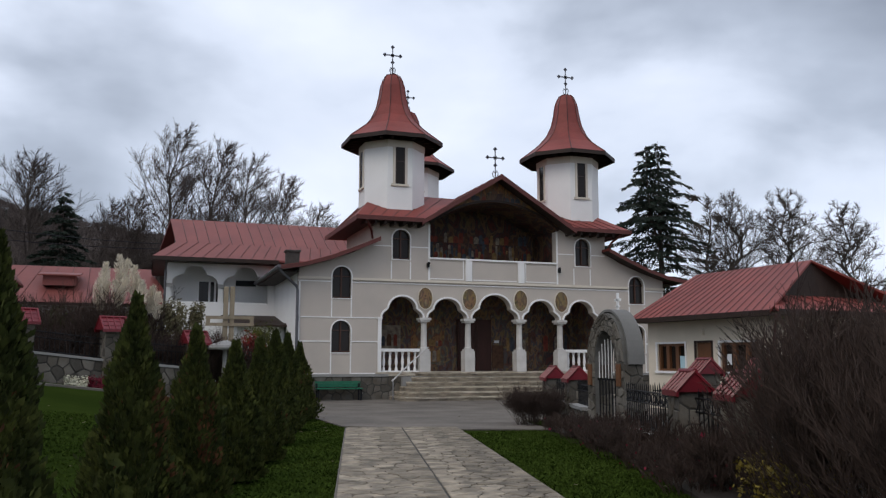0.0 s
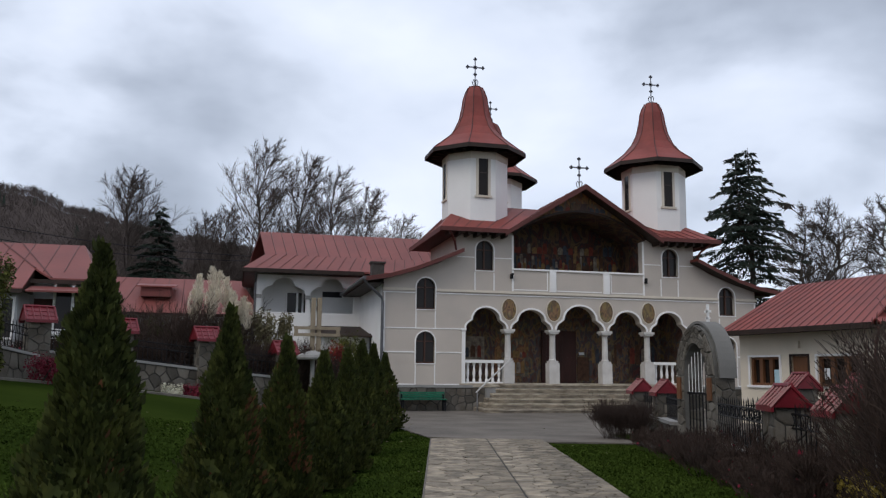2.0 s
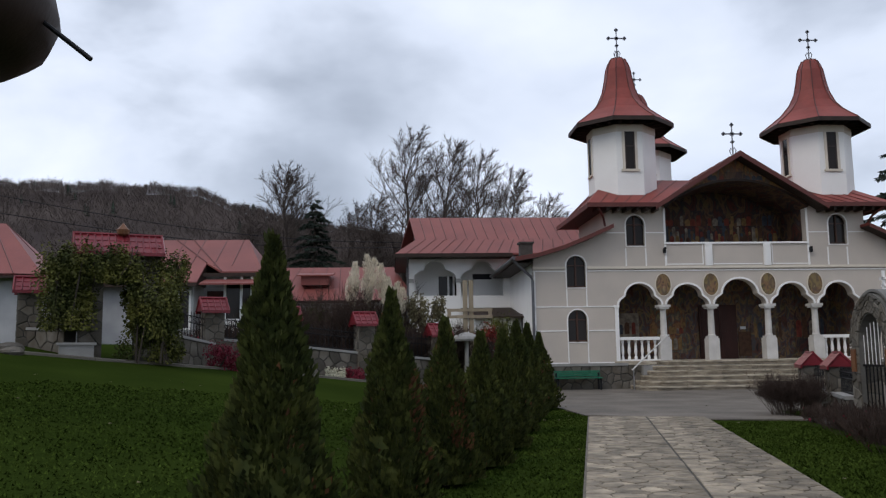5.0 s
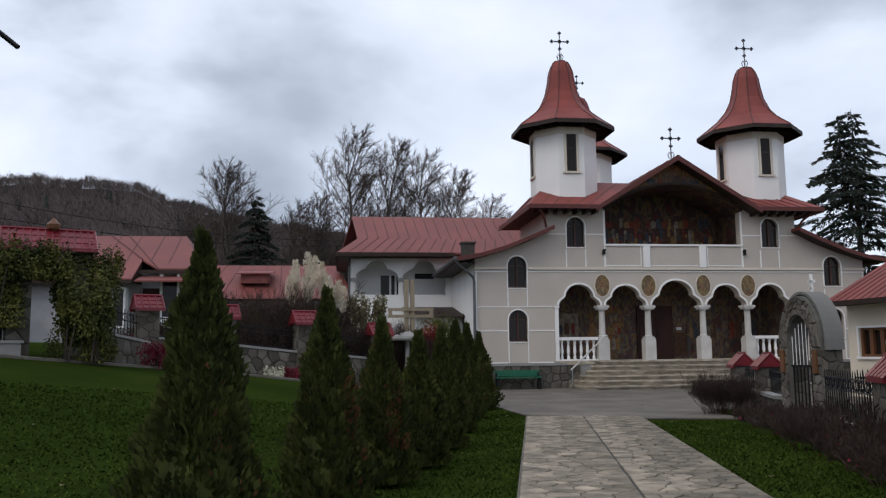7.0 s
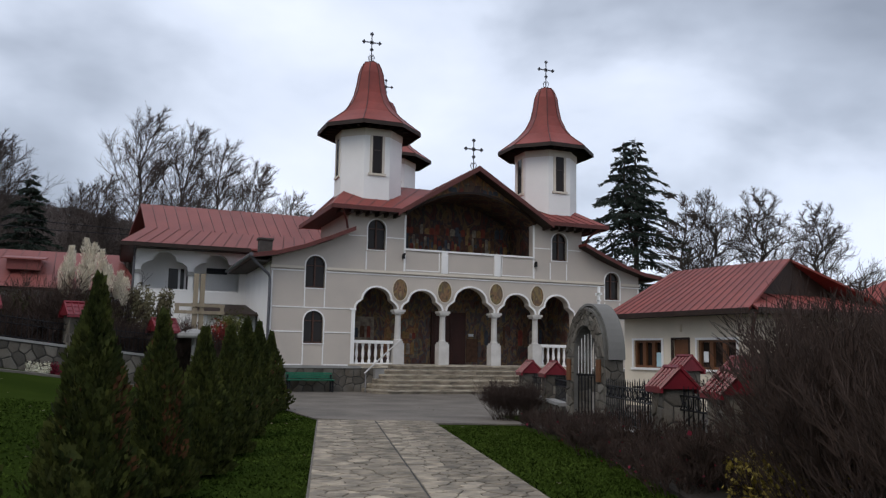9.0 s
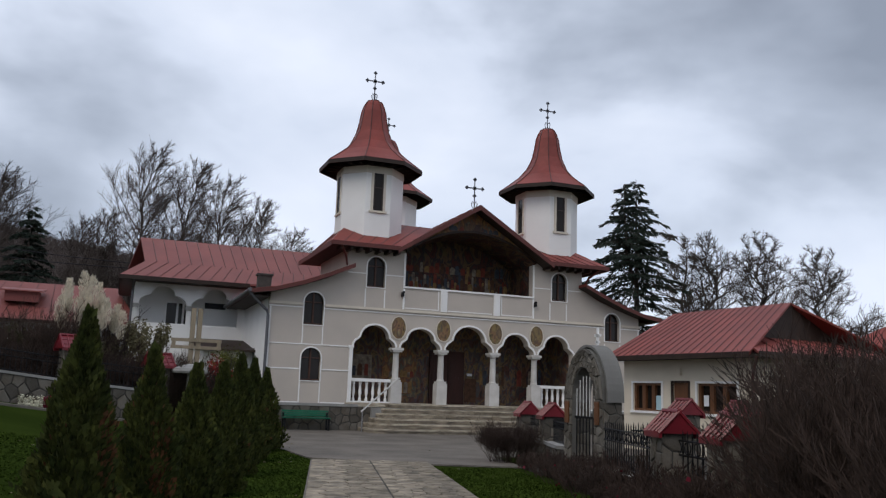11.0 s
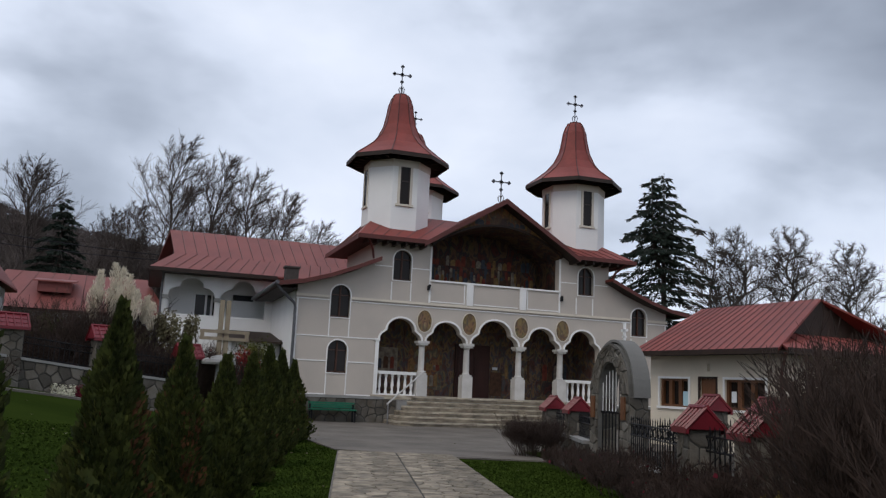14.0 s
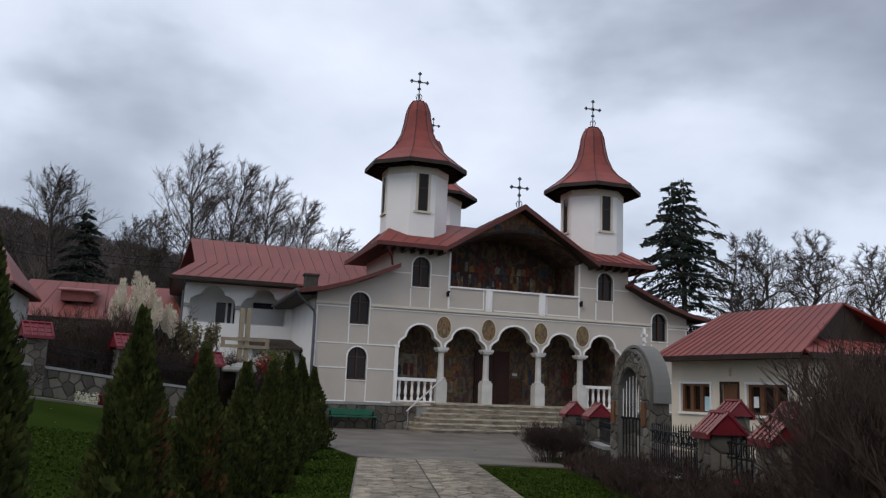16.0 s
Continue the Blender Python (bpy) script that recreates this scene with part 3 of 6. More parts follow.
# columns and pilasters
def column(x):
    s = Shape().lathe([(0.15, 1.92), (0.15, 1.98), (0.125, 2.02), (0.12, 2.5), (0.11, 2.94), (0.135, 2.97), (0.115, 3.0)], 14, (x, 0.16, 0))
    c = part("column", s, COLUMN, church, "white round porch column", smooth=False)
    part("plinth", Shape().box(x - 0.215, -0.055, FLOOR, x + 0.215, 0.375, 1.86).box(x - 0.18, -0.02, 1.86, x + 0.18, 0.34, 1.94), COLUMN, c)
    part("capital", Shape().box(x - 0.19, -0.04, 3.0, x + 0.19, 0.36, 3.07).box(x - 0.235, -0.075, 3.07, x + 0.235, 0.40, 3.16), COLUMN, c)
    m = part("medallion", Shape().prism([(x + 0.30 * math.cos(t), 3.93 + 0.43 * math.sin(t)) for t in [2 * math.pi * k / 28 for k in range(28)]], 0.03, proud), ICON, church, "oval gilded painting")
    part("medallion_rim", band([(x + 0.29 * math.cos(t), 3.93 + 0.42 * math.sin(t)) for t in [2 * math.pi * k / 28 for k in range(28)]], -0.035, proud, 0.05, True), BEIGE, m)


for x in (-3.0, -1.13, 1.13, 3.0):
    column(x)
for sx in (-1, 1):
    part("pilaster", Shape().box(sx * BAY_END, -0.05, FLOOR, sx * 4.92, 0.0, 3.07).box(sx * 4.75, -0.08, 3.07, sx * 4.96, 0.0, 3.16), WHITE, church)

# balustrades beside the stair, with turned balusters
for sx in (-1, 1):
    x0, x1 = sx * BAY_END, sx * 3.21
    part("handrail", Shape().box(x0, 0.02, 1.83, x1, 0.30, 1.95), WHITE, church)
    part("bottom_rail", Shape().box(x0, 0.04, FLOOR, x1, 0.28, 1.10), WHITE, church)
    for k in range(6):
        x = x0 + (x1 - x0) * (k + 0.6) / 6.2
        part("baluster", Shape().lathe([(0.06, 1.10), (0.06, 1.18), (0.035, 1.25), (0.065, 1.42), (0.04, 1.70), (0.06, 1.75), (0.06, 1.83)], 8, (x, 0.16, 0)), WHITE, church)

# door, furnishings of the porch
door = part("door", Shape().box(-0.78, 2.30, FLOOR, 0.78, 2.40, 3.25), DOOR, church, "dark red-brown double door")
part("door_leaf", Shape().box(-0.70, 2.26, 1.10, -0.03, 2.30, 3.15).box(-0.6, 2.24, 1.25, -0.12, 2.26, 2.0).box(-0.6, 2.24, 2.15, -0.12, 2.26, 3.0), DOOR, door)
part("door_leaf", Shape().box(0.03, 2.26, 1.10, 0.70, 2.30, 3.15).box(0.12, 2.24, 1.25, 0.6, 2.26, 2.0).box(0.12, 2.24, 2.15, 0.6, 2.26, 3.0), DOOR, door)
part("notice", Shape().box(0.95, 2.37, 2.25, 1.18, 2.395, 2.36), PAPER, church)
# faded wall paintings: plain painted fields and rows of upright shapes
for x, w, m in ((-2.1, 1.5, FRESCO_C), (2.1, 1.4, FRESCO_A), (3.95, 1.4, FRESCO_B)):
    part("wall_painting", Shape().prism(arched(x, w / 2, 1.3, 3.35), 0.03, lambda a, b, d: (a, 2.37 + d * 0.9, b)), m, church, "arched ochre wall painting")
part("wall_painting", Shape().box(-4.75, 2.372, 1.95, -3.3, 2.399, 2.95), PAINT_PALE, church, "pale grey painted field")
part("wall_painting", Shape().box(0.86, 2.37, 1.15, 1.38, 2.399, 2.15), PAINT_BROWN, church, "dim umber painted field")
PAINTS = [PAINT_OCHRE, PAINT_RED, PAINT_BLUE, PAINT_BROWN, PAINT_PALE]


def painted_row(x0, x1, z0, tall, y, n, seed):
    """A row of upright round-headed shapes, a hand apart, on a wall at y."""
    r = random.Random(seed)
    for k in range(n):
        x = x0 + (x1 - x0) * (k + 0.5 + r.uniform(-0.2, 0.2)) / n
        h, w = tall * r.uniform(0.55, 1.05), (x1 - x0) / n * r.uniform(0.26, 0.52)
        part("painted_shape", Shape().prism(arched(x, w, z0, z0 + h, 6), 0.006, lambda a, b, d: (a, y - d - 0.002 * (k % 3), b)), r.choice(PAINTS), church)


painted_row(-2.7, 2.75, 5.66, 1.0, 2.296, 34, 4)
painted_row(-2.7, 2.75, 5.62, 0.6, 2.288, 26, 14)
painted_row(-2.6, 2.6, 6.55, 0.45, 2.296, 22, 5)
painted_row(-1.15, 1.15, 7.98, 0.32, -0.142, 9, 6)
painted_row(-2.75, -1.45, 2.1, 0.36, 2.366, 8, 7)
painted_row(-2.7, -1.5, 1.45, 0.5, 2.366, 6, 8)
painted_row(1.5, 2.7, 1.9, 0.8, 2.366, 6, 9)
painted_row(-4.6, -3.4, 2.1, 0.5, 2.366, 5, 10)
painted_row(3.3, 4.6, 1.9, 0.8, 2.366, 5, 12)

# stair: six broad treads with rounded corners
stair = part("staircase", Shape().box(-4.0, -0.3, 0.0, 4.0, -0.05, 0.88), CONCRETE, church, "pale rough stone steps")
for k in range(6):
    z0, z1 = 0.0 + k * 0.175, (k + 1) * 0.175 - 0.01
    y = -2.05 + k * 0.33
    x = 4.45 - k * 0.20
    loop = [(-x, -0.06), (-x, y + 0.45), (-x + 0.12, y + 0.16), (-x + 0.42, y), (x - 0.42, y), (x - 0.12, y + 0.16), (x, y + 0.45), (x, -0.06)]
    n = 6
    for j in range(n):
        a, b = -x + 2 * x * j / n, -x + 2 * x * (j + 1) / n - 0.008
        poly = [(min(max(p, a), b), q) for p, q in loop]
        poly = [p for i, p in enumerate(poly) if p != poly[i - 1]]
        if len(poly) >= 3:
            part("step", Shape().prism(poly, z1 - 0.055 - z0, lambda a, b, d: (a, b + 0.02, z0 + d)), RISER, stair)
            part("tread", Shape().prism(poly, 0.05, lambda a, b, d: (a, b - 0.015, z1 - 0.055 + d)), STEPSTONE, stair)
rail = part("stair_rail", Shape().tube([(-4.55, -0.75, 0.72), (-3.0, -0.14, 1.96), (-2.9, -0.12, 2.0)], 0.03, 8), PALE_STEEL, church, "pale metal stair handrail")
part("rail_post", Shape().tube([(-4.5, -0.75, 0.0), (-4.5, -0.75, 0.74)], 0.025, 8), STEEL, rail)

# stone plinth
plinth = part("foundation", Shape().box(-HALF - 0.02, -0.06, -0.1, -3.6, 0.3, 0.88), MORTAR, church, "grey field-stone plinth")
part("foundation", Shape().box(3.6, -0.06, -0.1, HALF + 0.02, 0.3, 0.88), MORTAR, church, "grey field-stone plinth")
for x0, x1 in ((-HALF - 0.06, -4.5), (4.5, HALF + 0.06)):
    part("plinth_cap", Shape().box(x0, -0.12, 0.88, x1, 0.1, 0.98), CONCRETE, church)
rng = random.Random(11)
stones(plinth, rng, (-8.0, 0.0, -3.7, 0.88), 0.36, 0.035, lambda a, b, d: (a, -0.06 - d, b), FIELDSTONE, 0.03, "stone", 0.85)
stones(plinth, rng, (4.6, 0.0, 8.0, 0.88), 0.36, 0.035, lambda a, b, d: (a, -0.06 - d, b), FIELDSTONE, 0.03, "stone", 0.85)


# roofs
def seamed(name, a, b, c, d, n, parent, material=ROOF, thick=0.06, label="red sheet-metal roof slope"):
    """A metal roof slope a-b (eave), c-d (top, c above b) with standing seams."""
    a, b, c, d = [Vector(p) for p in (a, b, c, d)]
    r = part(name, Shape().sheet(a, b, c, d, thick), material, parent, label)
    nrm = (b - a).cross(d - a).normalized()
    if nrm.z < 0:
        nrm = -nrm
    for k in range(1, n):
        p, q = a.lerp(b, k / n), d.lerp(c, k / n)
        if (p - q).length < 0.05:
            continue
        part("seam", Shape().tube([p + nrm * 0.005, q + nrm * 0.005], 0.02, 4), SEAM, r)
    return r


# gable over the loggia, running back as the ridge
for sx in (-1, 1):
    seamed("gable_roof", (sx * 3.35, -0.75, 6.90), (sx * 3.35, 4.9, 6.90), (0, 4.9, 9.0), (0, -0.75, 9.0), 6, church)
    part("bargeboard", Shape().prism([(sx * 3.38, 6.74), (sx * 3.38, 6.92), (0, 9.02), (0, 8.80)], 0.07, lambda a, b, d: (a, -0.80 + d, b)), SEAM, church, "dark red-brown bargeboard")
    part("gable_soffit", Shape().sheet((sx * 3.3, -0.73, 6.83), (sx * 3.3, 0.0, 6.83), (0, 0.0, 8.90), (0, -0.73, 8.90), 0.03), DARK_WOOD, church)
    seamed("nave_roof", (sx * 5.1, 4.8, 6.25), (sx * 5.1, 18.4, 6.25), (0, 18.4, 8.95), (0, 4.8, 8.95), 14, church)
    # skirt roof of the tower block
    o = sx * 6.0
    seamed("block_roof", (o, -0.75, 6.98), (sx * 3.2, -0.75, 6.98), (sx * 1.0, 1.9, 8.40), (sx * 4.6, 1.9, 8.40), 6, church)
    seamed("block_roof_side", (o, -0.75, 6.98), (o, 5.2, 6.9), (sx * 4.6, 3.0, 8.40), (sx * 4.6, 1.9, 8.40), 7, church)
    seamed("block_roof_top", (sx * 4.6, 1.9, 8.395), (sx * 4.6, 3.0, 8.395), (sx * 1.0, 3.0, 8.395), (sx * 1.0, 1.9, 8.395), 2, church)
    seamed("block_roof_back", (o, 5.2, 6.9), (sx * 2.0, 5.2, 6.9), (sx * 1.0, 3.0, 8.395), (sx * 4.6, 3.0, 8.395), 5, church)
    part("soffit", Shape().box(sx * 5.95, -0.70, 6.86, sx * 3.2, 0.0, 6.90).box(sx * 5.95, 0.0, 6.86, sx * 5.15, 5.1, 6.90), DARK_WOOD, church)
    part("fascia", Shape().box(sx * 6.02, -0.79, 6.84, sx * 3.3, -0.75, 7.0).box(sx * 6.02, -0.75, 6.80, sx * 5.98, 5.2, 6.98), SEAM, church, "dark red fascia")
    for k in range(7):
        x = sx * (3.3 + 0.38 * k)
        part("rafter_end", Shape().box(x - 0.05, -0.66, 6.72, x + 0.05, -0.002, 6.86), DARK_WOOD, church)
    # swept lean-to roof of the side aisle
    prof = [(8.75, 4.98), (7.9, 5.12), (6.9, 5.42), (5.95, 5.80), (5.0, 6.22)]
    for (xa, za), (xb, zb) in zip(prof, prof[1:]):
        if xa > 5.2:
            seamed("aisle_roof", (sx * xa, -0.62, za), (sx * xa, 6.6, za), (sx * xb, 6.6, zb), (sx * xb, -0.62, zb), 7, church, thick=0.10)
        part("rake_board", Shape().prism([(sx * xa, za - 0.16), (sx * xa, za - 0.01), (sx * xb, zb - 0.01), (sx * xb, zb - 0.16)], 0.05, lambda a, b, d: (a, -0.65 + d, b)), SEAM, church, "dark red rake trim")
        part("rake_soffit", Shape().sheet((sx * xa, -0.60, za - 0.11), (sx * xa, 0.0, za - 0.11), (sx * xb, 0.0, zb - 0.11), (sx * xb, -0.60, zb - 0.11), 0.03), DARK_WOOD, church)
    part("eave_board", Shape().box(sx * 8.75, -0.65, 4.84, sx * 8.80, 6.6, 4.98), SEAM, church)
    part("eave_soffit", Shape().box(sx * 8.0, 0.0, 4.80, sx * 8.75, 6.6, 4.84), DARK_WOOD, church)
    part("gutter", Shape().tube([(sx * 8.85, -0.7, 4.92), (sx * 8.85, 6.6, 4.9)], 0.07, 8), ZINC, church, "grey zinc gutter")
    part("downpipe", Shape().tube([(sx * 8.85, -0.55, 4.88), (sx * 8.7, -0.45, 4.7), (sx * 8.1, -0.12, 4.25), (sx * 8.06, -0.10, 4.1), (sx * 8.06, -0.10, 0.1)], 0.055, 8), ZINC, church, "grey zinc downpipe")
    part("downpipe", Shape().tube([(sx * 5.6, -0.7, 6.85), (sx * 5.3, -0.3, 6.5), (sx * 5.2, -0.12, 6.2)], 0.045, 8), SEAM, church, "short red downpipe")


def ornate_cross(name, x, y, z, tall, parent):
    """A trefoil-ended metal cross on a leafy foot."""
    c = part(name, Shape().box(x - 0.02, y - 0.015, z, x + 0.02, y + 0.015, z + tall), SILVER, parent, "dark metal trefoil cross")
    zc = z + tall * 0.72
    s = Shape().box(x - tall * 0.24, y - 0.015, zc - 0.025, x + tall * 0.24, y + 0.015, zc + 0.025)
    for dx, dz in ((-0.27, 0), (0.27, 0), (0, 0.29), (0, -0.25)):
        for ox, oz in ((0, 0), (0.045, 0), (-0.045, 0), (0, 0.045), (0, -0.045)):
            s.lathe([(0.01, -0.02), (0.04, -0.02), (0.04, 0.02), (0.01, 0.02)], 8, (0, 0, 0))
            k = len(s.v) - 32
            s.v[k:] = [(x + dx * tall + ox + p[0], y + p[2], zc + dz * tall + oz + p[1]) for p in s.v[k:]]
    s.box(x - 0.07, y - 0.015, zc - 0.07, x + 0.07, y + 0.015, zc + 0.07)
    part("crossbar", s, SILVER, c)
    leaf = Shape()
    for a in range(6):
        t = 2 * math.pi * a / 6
        dx, dy = math.cos(t), math.sin(t)
        leaf.tube([(x, y, z), (x + dx * 0.10, y + dy * 0.10, z + 0.12), (x + dx * 0.14, y + dy * 0.14, z + 0.26), (x + dx * 0.08, y + dy * 0.08, z + 0.36), (x + dx * 0.04, y + dy * 0.04, z + 0.30)], 0.014, 4)
    part("foot_scrolls", leaf, SILVER, c)
    return c


def tower(x, y, z0, z1, apo, eave, top, parent, win):
    """An octagonal drum with narrow windows and a bell-shaped roof."""
    turn = math.pi / 8
    k = 1 / math.cos(math.pi / 8)
    t = part("tower", Shape().lathe([(apo * k, z0), (apo * k, z1 + 0.3)], 8, (x, y, 0), turn), WHITE, parent, "white octagonal tower")
    h = top - z1
    prof = [(eave * k, z1), (eave * k * 0.985, z1 + 0.05), (eave * k * 0.80, z1 + 0.11 * h), (eave * k * 0.59, z1 + 0.225 * h), (eave * k * 0.425, z1 + 0.36 * h), (eave * k * 0.32, z1 + 0.52 * h),
            (eave * k * 0.27, z1 + 0.68 * h), (eave * k * 0.24, z1 + 0.82 * h), (eave * k * 0.195, z1 + 0.91 * h), (eave * k * 0.15, z1 + 0.97 * h), (0.05, z1 + h)]
    r = part("tower_roof", Shape().lathe(prof, 8, (x, y, 0), turn), ROOF, t, "bell-shaped red sheet roof")
    for j in range(8):
        a = turn + 2 * math.pi * j / 8
        part("hip_seam", Shape().tube([(x + q * math.cos(a), y + q * math.sin(a), z + 0.01) for q, z in prof], 0.025, 4), SEAM, r)
    part("soffit", Shape().lathe([(eave * k * 0.99, z1 - 0.03), (eave * k * 0.99, z1 - 0.005), (apo * k, z1 + 0.10), (apo * k, z1 + 0.02)], 8, (x, y, 0), turn), DARK_WOOD, t, "dark timber eaves")
    part("fascia", Shape().lathe([(eave * k * 1.01, z1 - 0.13), (eave * k * 1.01, z1 + 0.03), (eave * k * 0.98, z1 + 0.03), (eave * k * 0.98, z1 - 0.13)], 8, (x, y, 0), turn), DARK_WOOD, t)
    for j in range(24):
        a = 2 * math.pi * j / 24
        d = Matrix.Translation((x, y, 0)) @ Matrix.Rotation(a, 4, "Z")
        part("bracket", Shape().box(apo * 0.98, -0.05, z1 - 0.14, eave * 0.93, 0.05, z1 - 0.02, d), DARK_WOOD, t)
    part("neck_band", Shape().lathe([(apo * k + 0.02, z1 - 0.42), (apo * k + 0.02, z1 - 0.05), (apo * k - 0.02, z1 - 0.05), (apo * k - 0.02, z1 - 0.42)], 8, (x, y, 0), turn), BEIGE, t)
    w, wz0, wz1 = win
    for j in range(8):
        a = -math.pi / 2 + 2 * math.pi * j / 8
        if j % 2 or math.sin(a) > 0.2:
            continue
        d = Matrix.Translation((x, y, 0)) @ Matrix.Rotation(a, 4, "Z")
        g = part("window", Shape().box(apo - 0.05, -w, wz0, apo + 0.012, w, wz1, d), GLASS, t, "tall narrow tower window")
        part("frame", Shape().box(apo - 0.02, -w - 0.10, wz0 - 0.02, apo + 0.035, -w, wz1 + 0.1, d).box(apo - 0.02, w, wz0 - 0.02, apo + 0.035, w + 0.10, wz1 + 0.1, d)
             .box(apo - 0.02, -w, wz1, apo + 0.033, w, wz1 + 0.1, d).box(apo - 0.02, -w - 0.16, wz0 - 0.10, apo + 0.07, w + 0.16, wz0 - 0.02, d), BEIGE, g)
        part("casement", Shape().box(apo - 0.02, -w, wz0, apo + 0.022, -w + 0.05, wz1, d).box(apo - 0.02, w - 0.05, wz0, apo + 0.022, w, wz1, d)
             .box(apo - 0.02, -w + 0.05, wz0 + (wz1 - wz0) * 0.6, apo + 0.02, w - 0.05, wz0 + (wz1 - wz0) * 0.6 + 0.04, d), DARK_WOOD, g)
    ornate_cross("cross", x, y, top - 0.05, 1.25, t)


for sx in (-1, 1):
    tower(sx * 4.09 + 0.06, 1.4, 7.2, 10.42, 1.26, 1.95, 13.45, church, (0.20, 8.50, 10.0))
tower(0, 12.4, 7.6, 12.0, 1.62, 2.4, 15.4, church, (0.2, 9.8, 11.5))
ornate_cross("cross", 0.05, 0.0, 8.95, 1.28, church)
part("chimney", Shape().box(-8.25, 1.5, 4.9, -7.75, 1.95, 5.75).box(-8.3, 1.45, 5.75, -7.7, 2.0, 5.82), MORTAR, church, "short dark chimney")
part("side_window", Shape().box(-8.03, 2.9, 2.0, -7.98, 4.0, 3.0), GLASS, church)


# ---------------------------------------------------------------- monastery wing beside the church
wing = thing("residential_wing", "white two-storey wing with lobed arcade and faded red roof", "building", (-10.5, 6.3, 0))
wing.location = (0, 0, 0)


def ogee(x, half, zs, top):
    """A low lobed arch, left to right."""
    pts = [(x - half, zs), (x - half * 0.92, zs + (top - zs) * 0.28), (x - half * 0.72, zs + (top - zs) * 0.46), (x - half * 0.50, zs + (top - zs) * 0.52),
           (x - half * 0.44, zs + (top - zs) * 0.74), (x - half * 0.26, zs + (top - zs) * 0.94), (x, top)]
    return pts + [(2 * x - a, b) for a, b in reversed(pts[:-1])]


wo = [(-12.6, 0), (-7.9, 0), (-7.9, 5.85), (-12.6, 5.85)]
wh = [[(-12.44, 3.95), (-10.46, 3.95)] + list(reversed(ogee(-11.45, 0.99, 4.75, 5.60))),
      [(-10.27, 3.95), (-8.31, 3.95)] + list(reversed(ogee(-9.29, 0.98, 4.75, 5.60)))]
part("arcade_wall", slab_mesh("arcade_wall", wo, wh, 0.25, WHITE, lambda a, b, d: (a, 6.3 + d, b)), None, wing, "white arcade wall")
part("back_wall", Shape().box(-12.6, 7.6, 0, -6, 7.8, 5.85), WHITE, wing)
part("end_wall", Shape().box(-12.6, 6.55, 0, -12.35, 13, 5.85), WHITE, wing)
part("gallery_floor", Shape().box(-12.35, 6.55, 3.2, -6, 7.6, 3.35), CONCRETE, wing)
part("gallery_ceiling", Shape().box(-12.35, 6.55, 5.75, -6, 7.6, 5.85), WHITE, wing)
for x0, x1 in ((-12.44, -10.46), (-10.27, -8.31)):
    part("handrail", Shape().box(x0, 6.36, 3.96, x1, 6.46, 4.02), WHITE, wing)
for x0, x1 in ((-10.5, -10.23), (-12.66, -12.40)):
    part("capital", Shape().box(x0, 6.22, 4.62, x1, 6.6, 4.78), CONCRETE, wing)
gw = part("window", Shape().box(-11.3, 7.56, 3.75, -10.2, 7.62, 5.0), GLASS, wing, "white-framed gallery window")
for x in (-11.3, -10.8, -10.55, -10.25):
    part("frame", Shape().box(x, 7.50, 3.75, x + 0.09, 7.555, 5.0), WHITE, gw)
part("vent", Shape().box(-9.6, 7.54, 4.85, -8.7, 7.6, 5.1), IRON, wing)
for k in range(8):
    part("baluster", Shape().lathe([(0.05, 3.40), (0.03, 3.55), (0.05, 3.7), (0.03, 3.95)], 6, (-10.0 + 0.2 * k, 6.42, 0)), WHITE, wing)
seamed("wing_roof", (-13.25, 5.4, 5.84), (-3.6, 5.4, 5.84), (-3.6, 6.8, 6.64), (-12.3, 6.8, 6.64), 19, wing, ROOF_OLD, 0.08, "faded red sheet roof with standing seams")
seamed("wing_roof_upper", (-12.3, 6.8, 6.64), (-3.6, 6.8, 6.64), (-3.6, 9.2, 8.05), (-12.52, 9.2, 8.05), 18, wing, ROOF_OLD, 0.08, "faded red sheet roof with standing seams")
seamed("wing_roof_back", (-13.25, 13.0, 5.84), (-3.6, 13.0, 5.84), (-3.6, 9.2, 8.05), (-12.52, 9.2, 8.05), 12, wing, ROOF_OLD, 0.08)
part("end_skirt", Shape().sheet((-13.25, 5.4, 5.83), (-13.25, 13.0, 5.83), (-12.28, 11.6, 6.62), (-12.28, 6.8, 6.62), 0.07), DARK_WOOD, wing, "dark hipped end of the roof")
part("end_gable", Shape().prism([(6.8, 6.55), (11.6, 6.55), (9.2, 7.98)], 0.1, lambda a, b, d: (-12.28 + d, a, b)), DARK_WOOD, wing, "dark timber end gable")
part("soffit", Shape().box(-13.2, 5.45, 5.68, -8.0, 6.3, 5.73), DARK_WOOD, wing)
part("end_soffit", Shape().box(-13.2, 6.3, 5.68, -12.6, 12.9, 5.73), DARK_WOOD, wing)
part("fascia", Shape().box(-13.27, 5.36, 5.68, -8.0, 5.40, 5.84), DARK_WOOD, wing)
part("downpipe", Shape().tube([(-12.7, 5.5, 5.7), (-12.68, 6.22, 5.3), (-12.68, 6.22, 0.1)], 0.05, 8), ZINC, wing, "thin dark downpipe")
# low side porch joined to the church flank
part("side_porch_wall", Shape().box(-9.9, 3.2, 0, -8.02, 6.28, 2.9), WHITE, wing)
part("side_porch_roof", Shape().sheet((-10.3, 2.6, 2.9), (-7.95, 2.6, 2.9), (-7.95, 6.28, 3.45), (-10.3, 6.28, 3.45), 0.08), DARK_WOOD, wing)

# ---------------------------------------------------------------- small shop house by the gate
AX = Matrix.Translation((1.95, -13.3, 0)) @ Matrix.Rotation(radians(6.0), 4, "Z")
annex = thing("shop_house", "small cream house with brown windows and red sheet roof", "house")
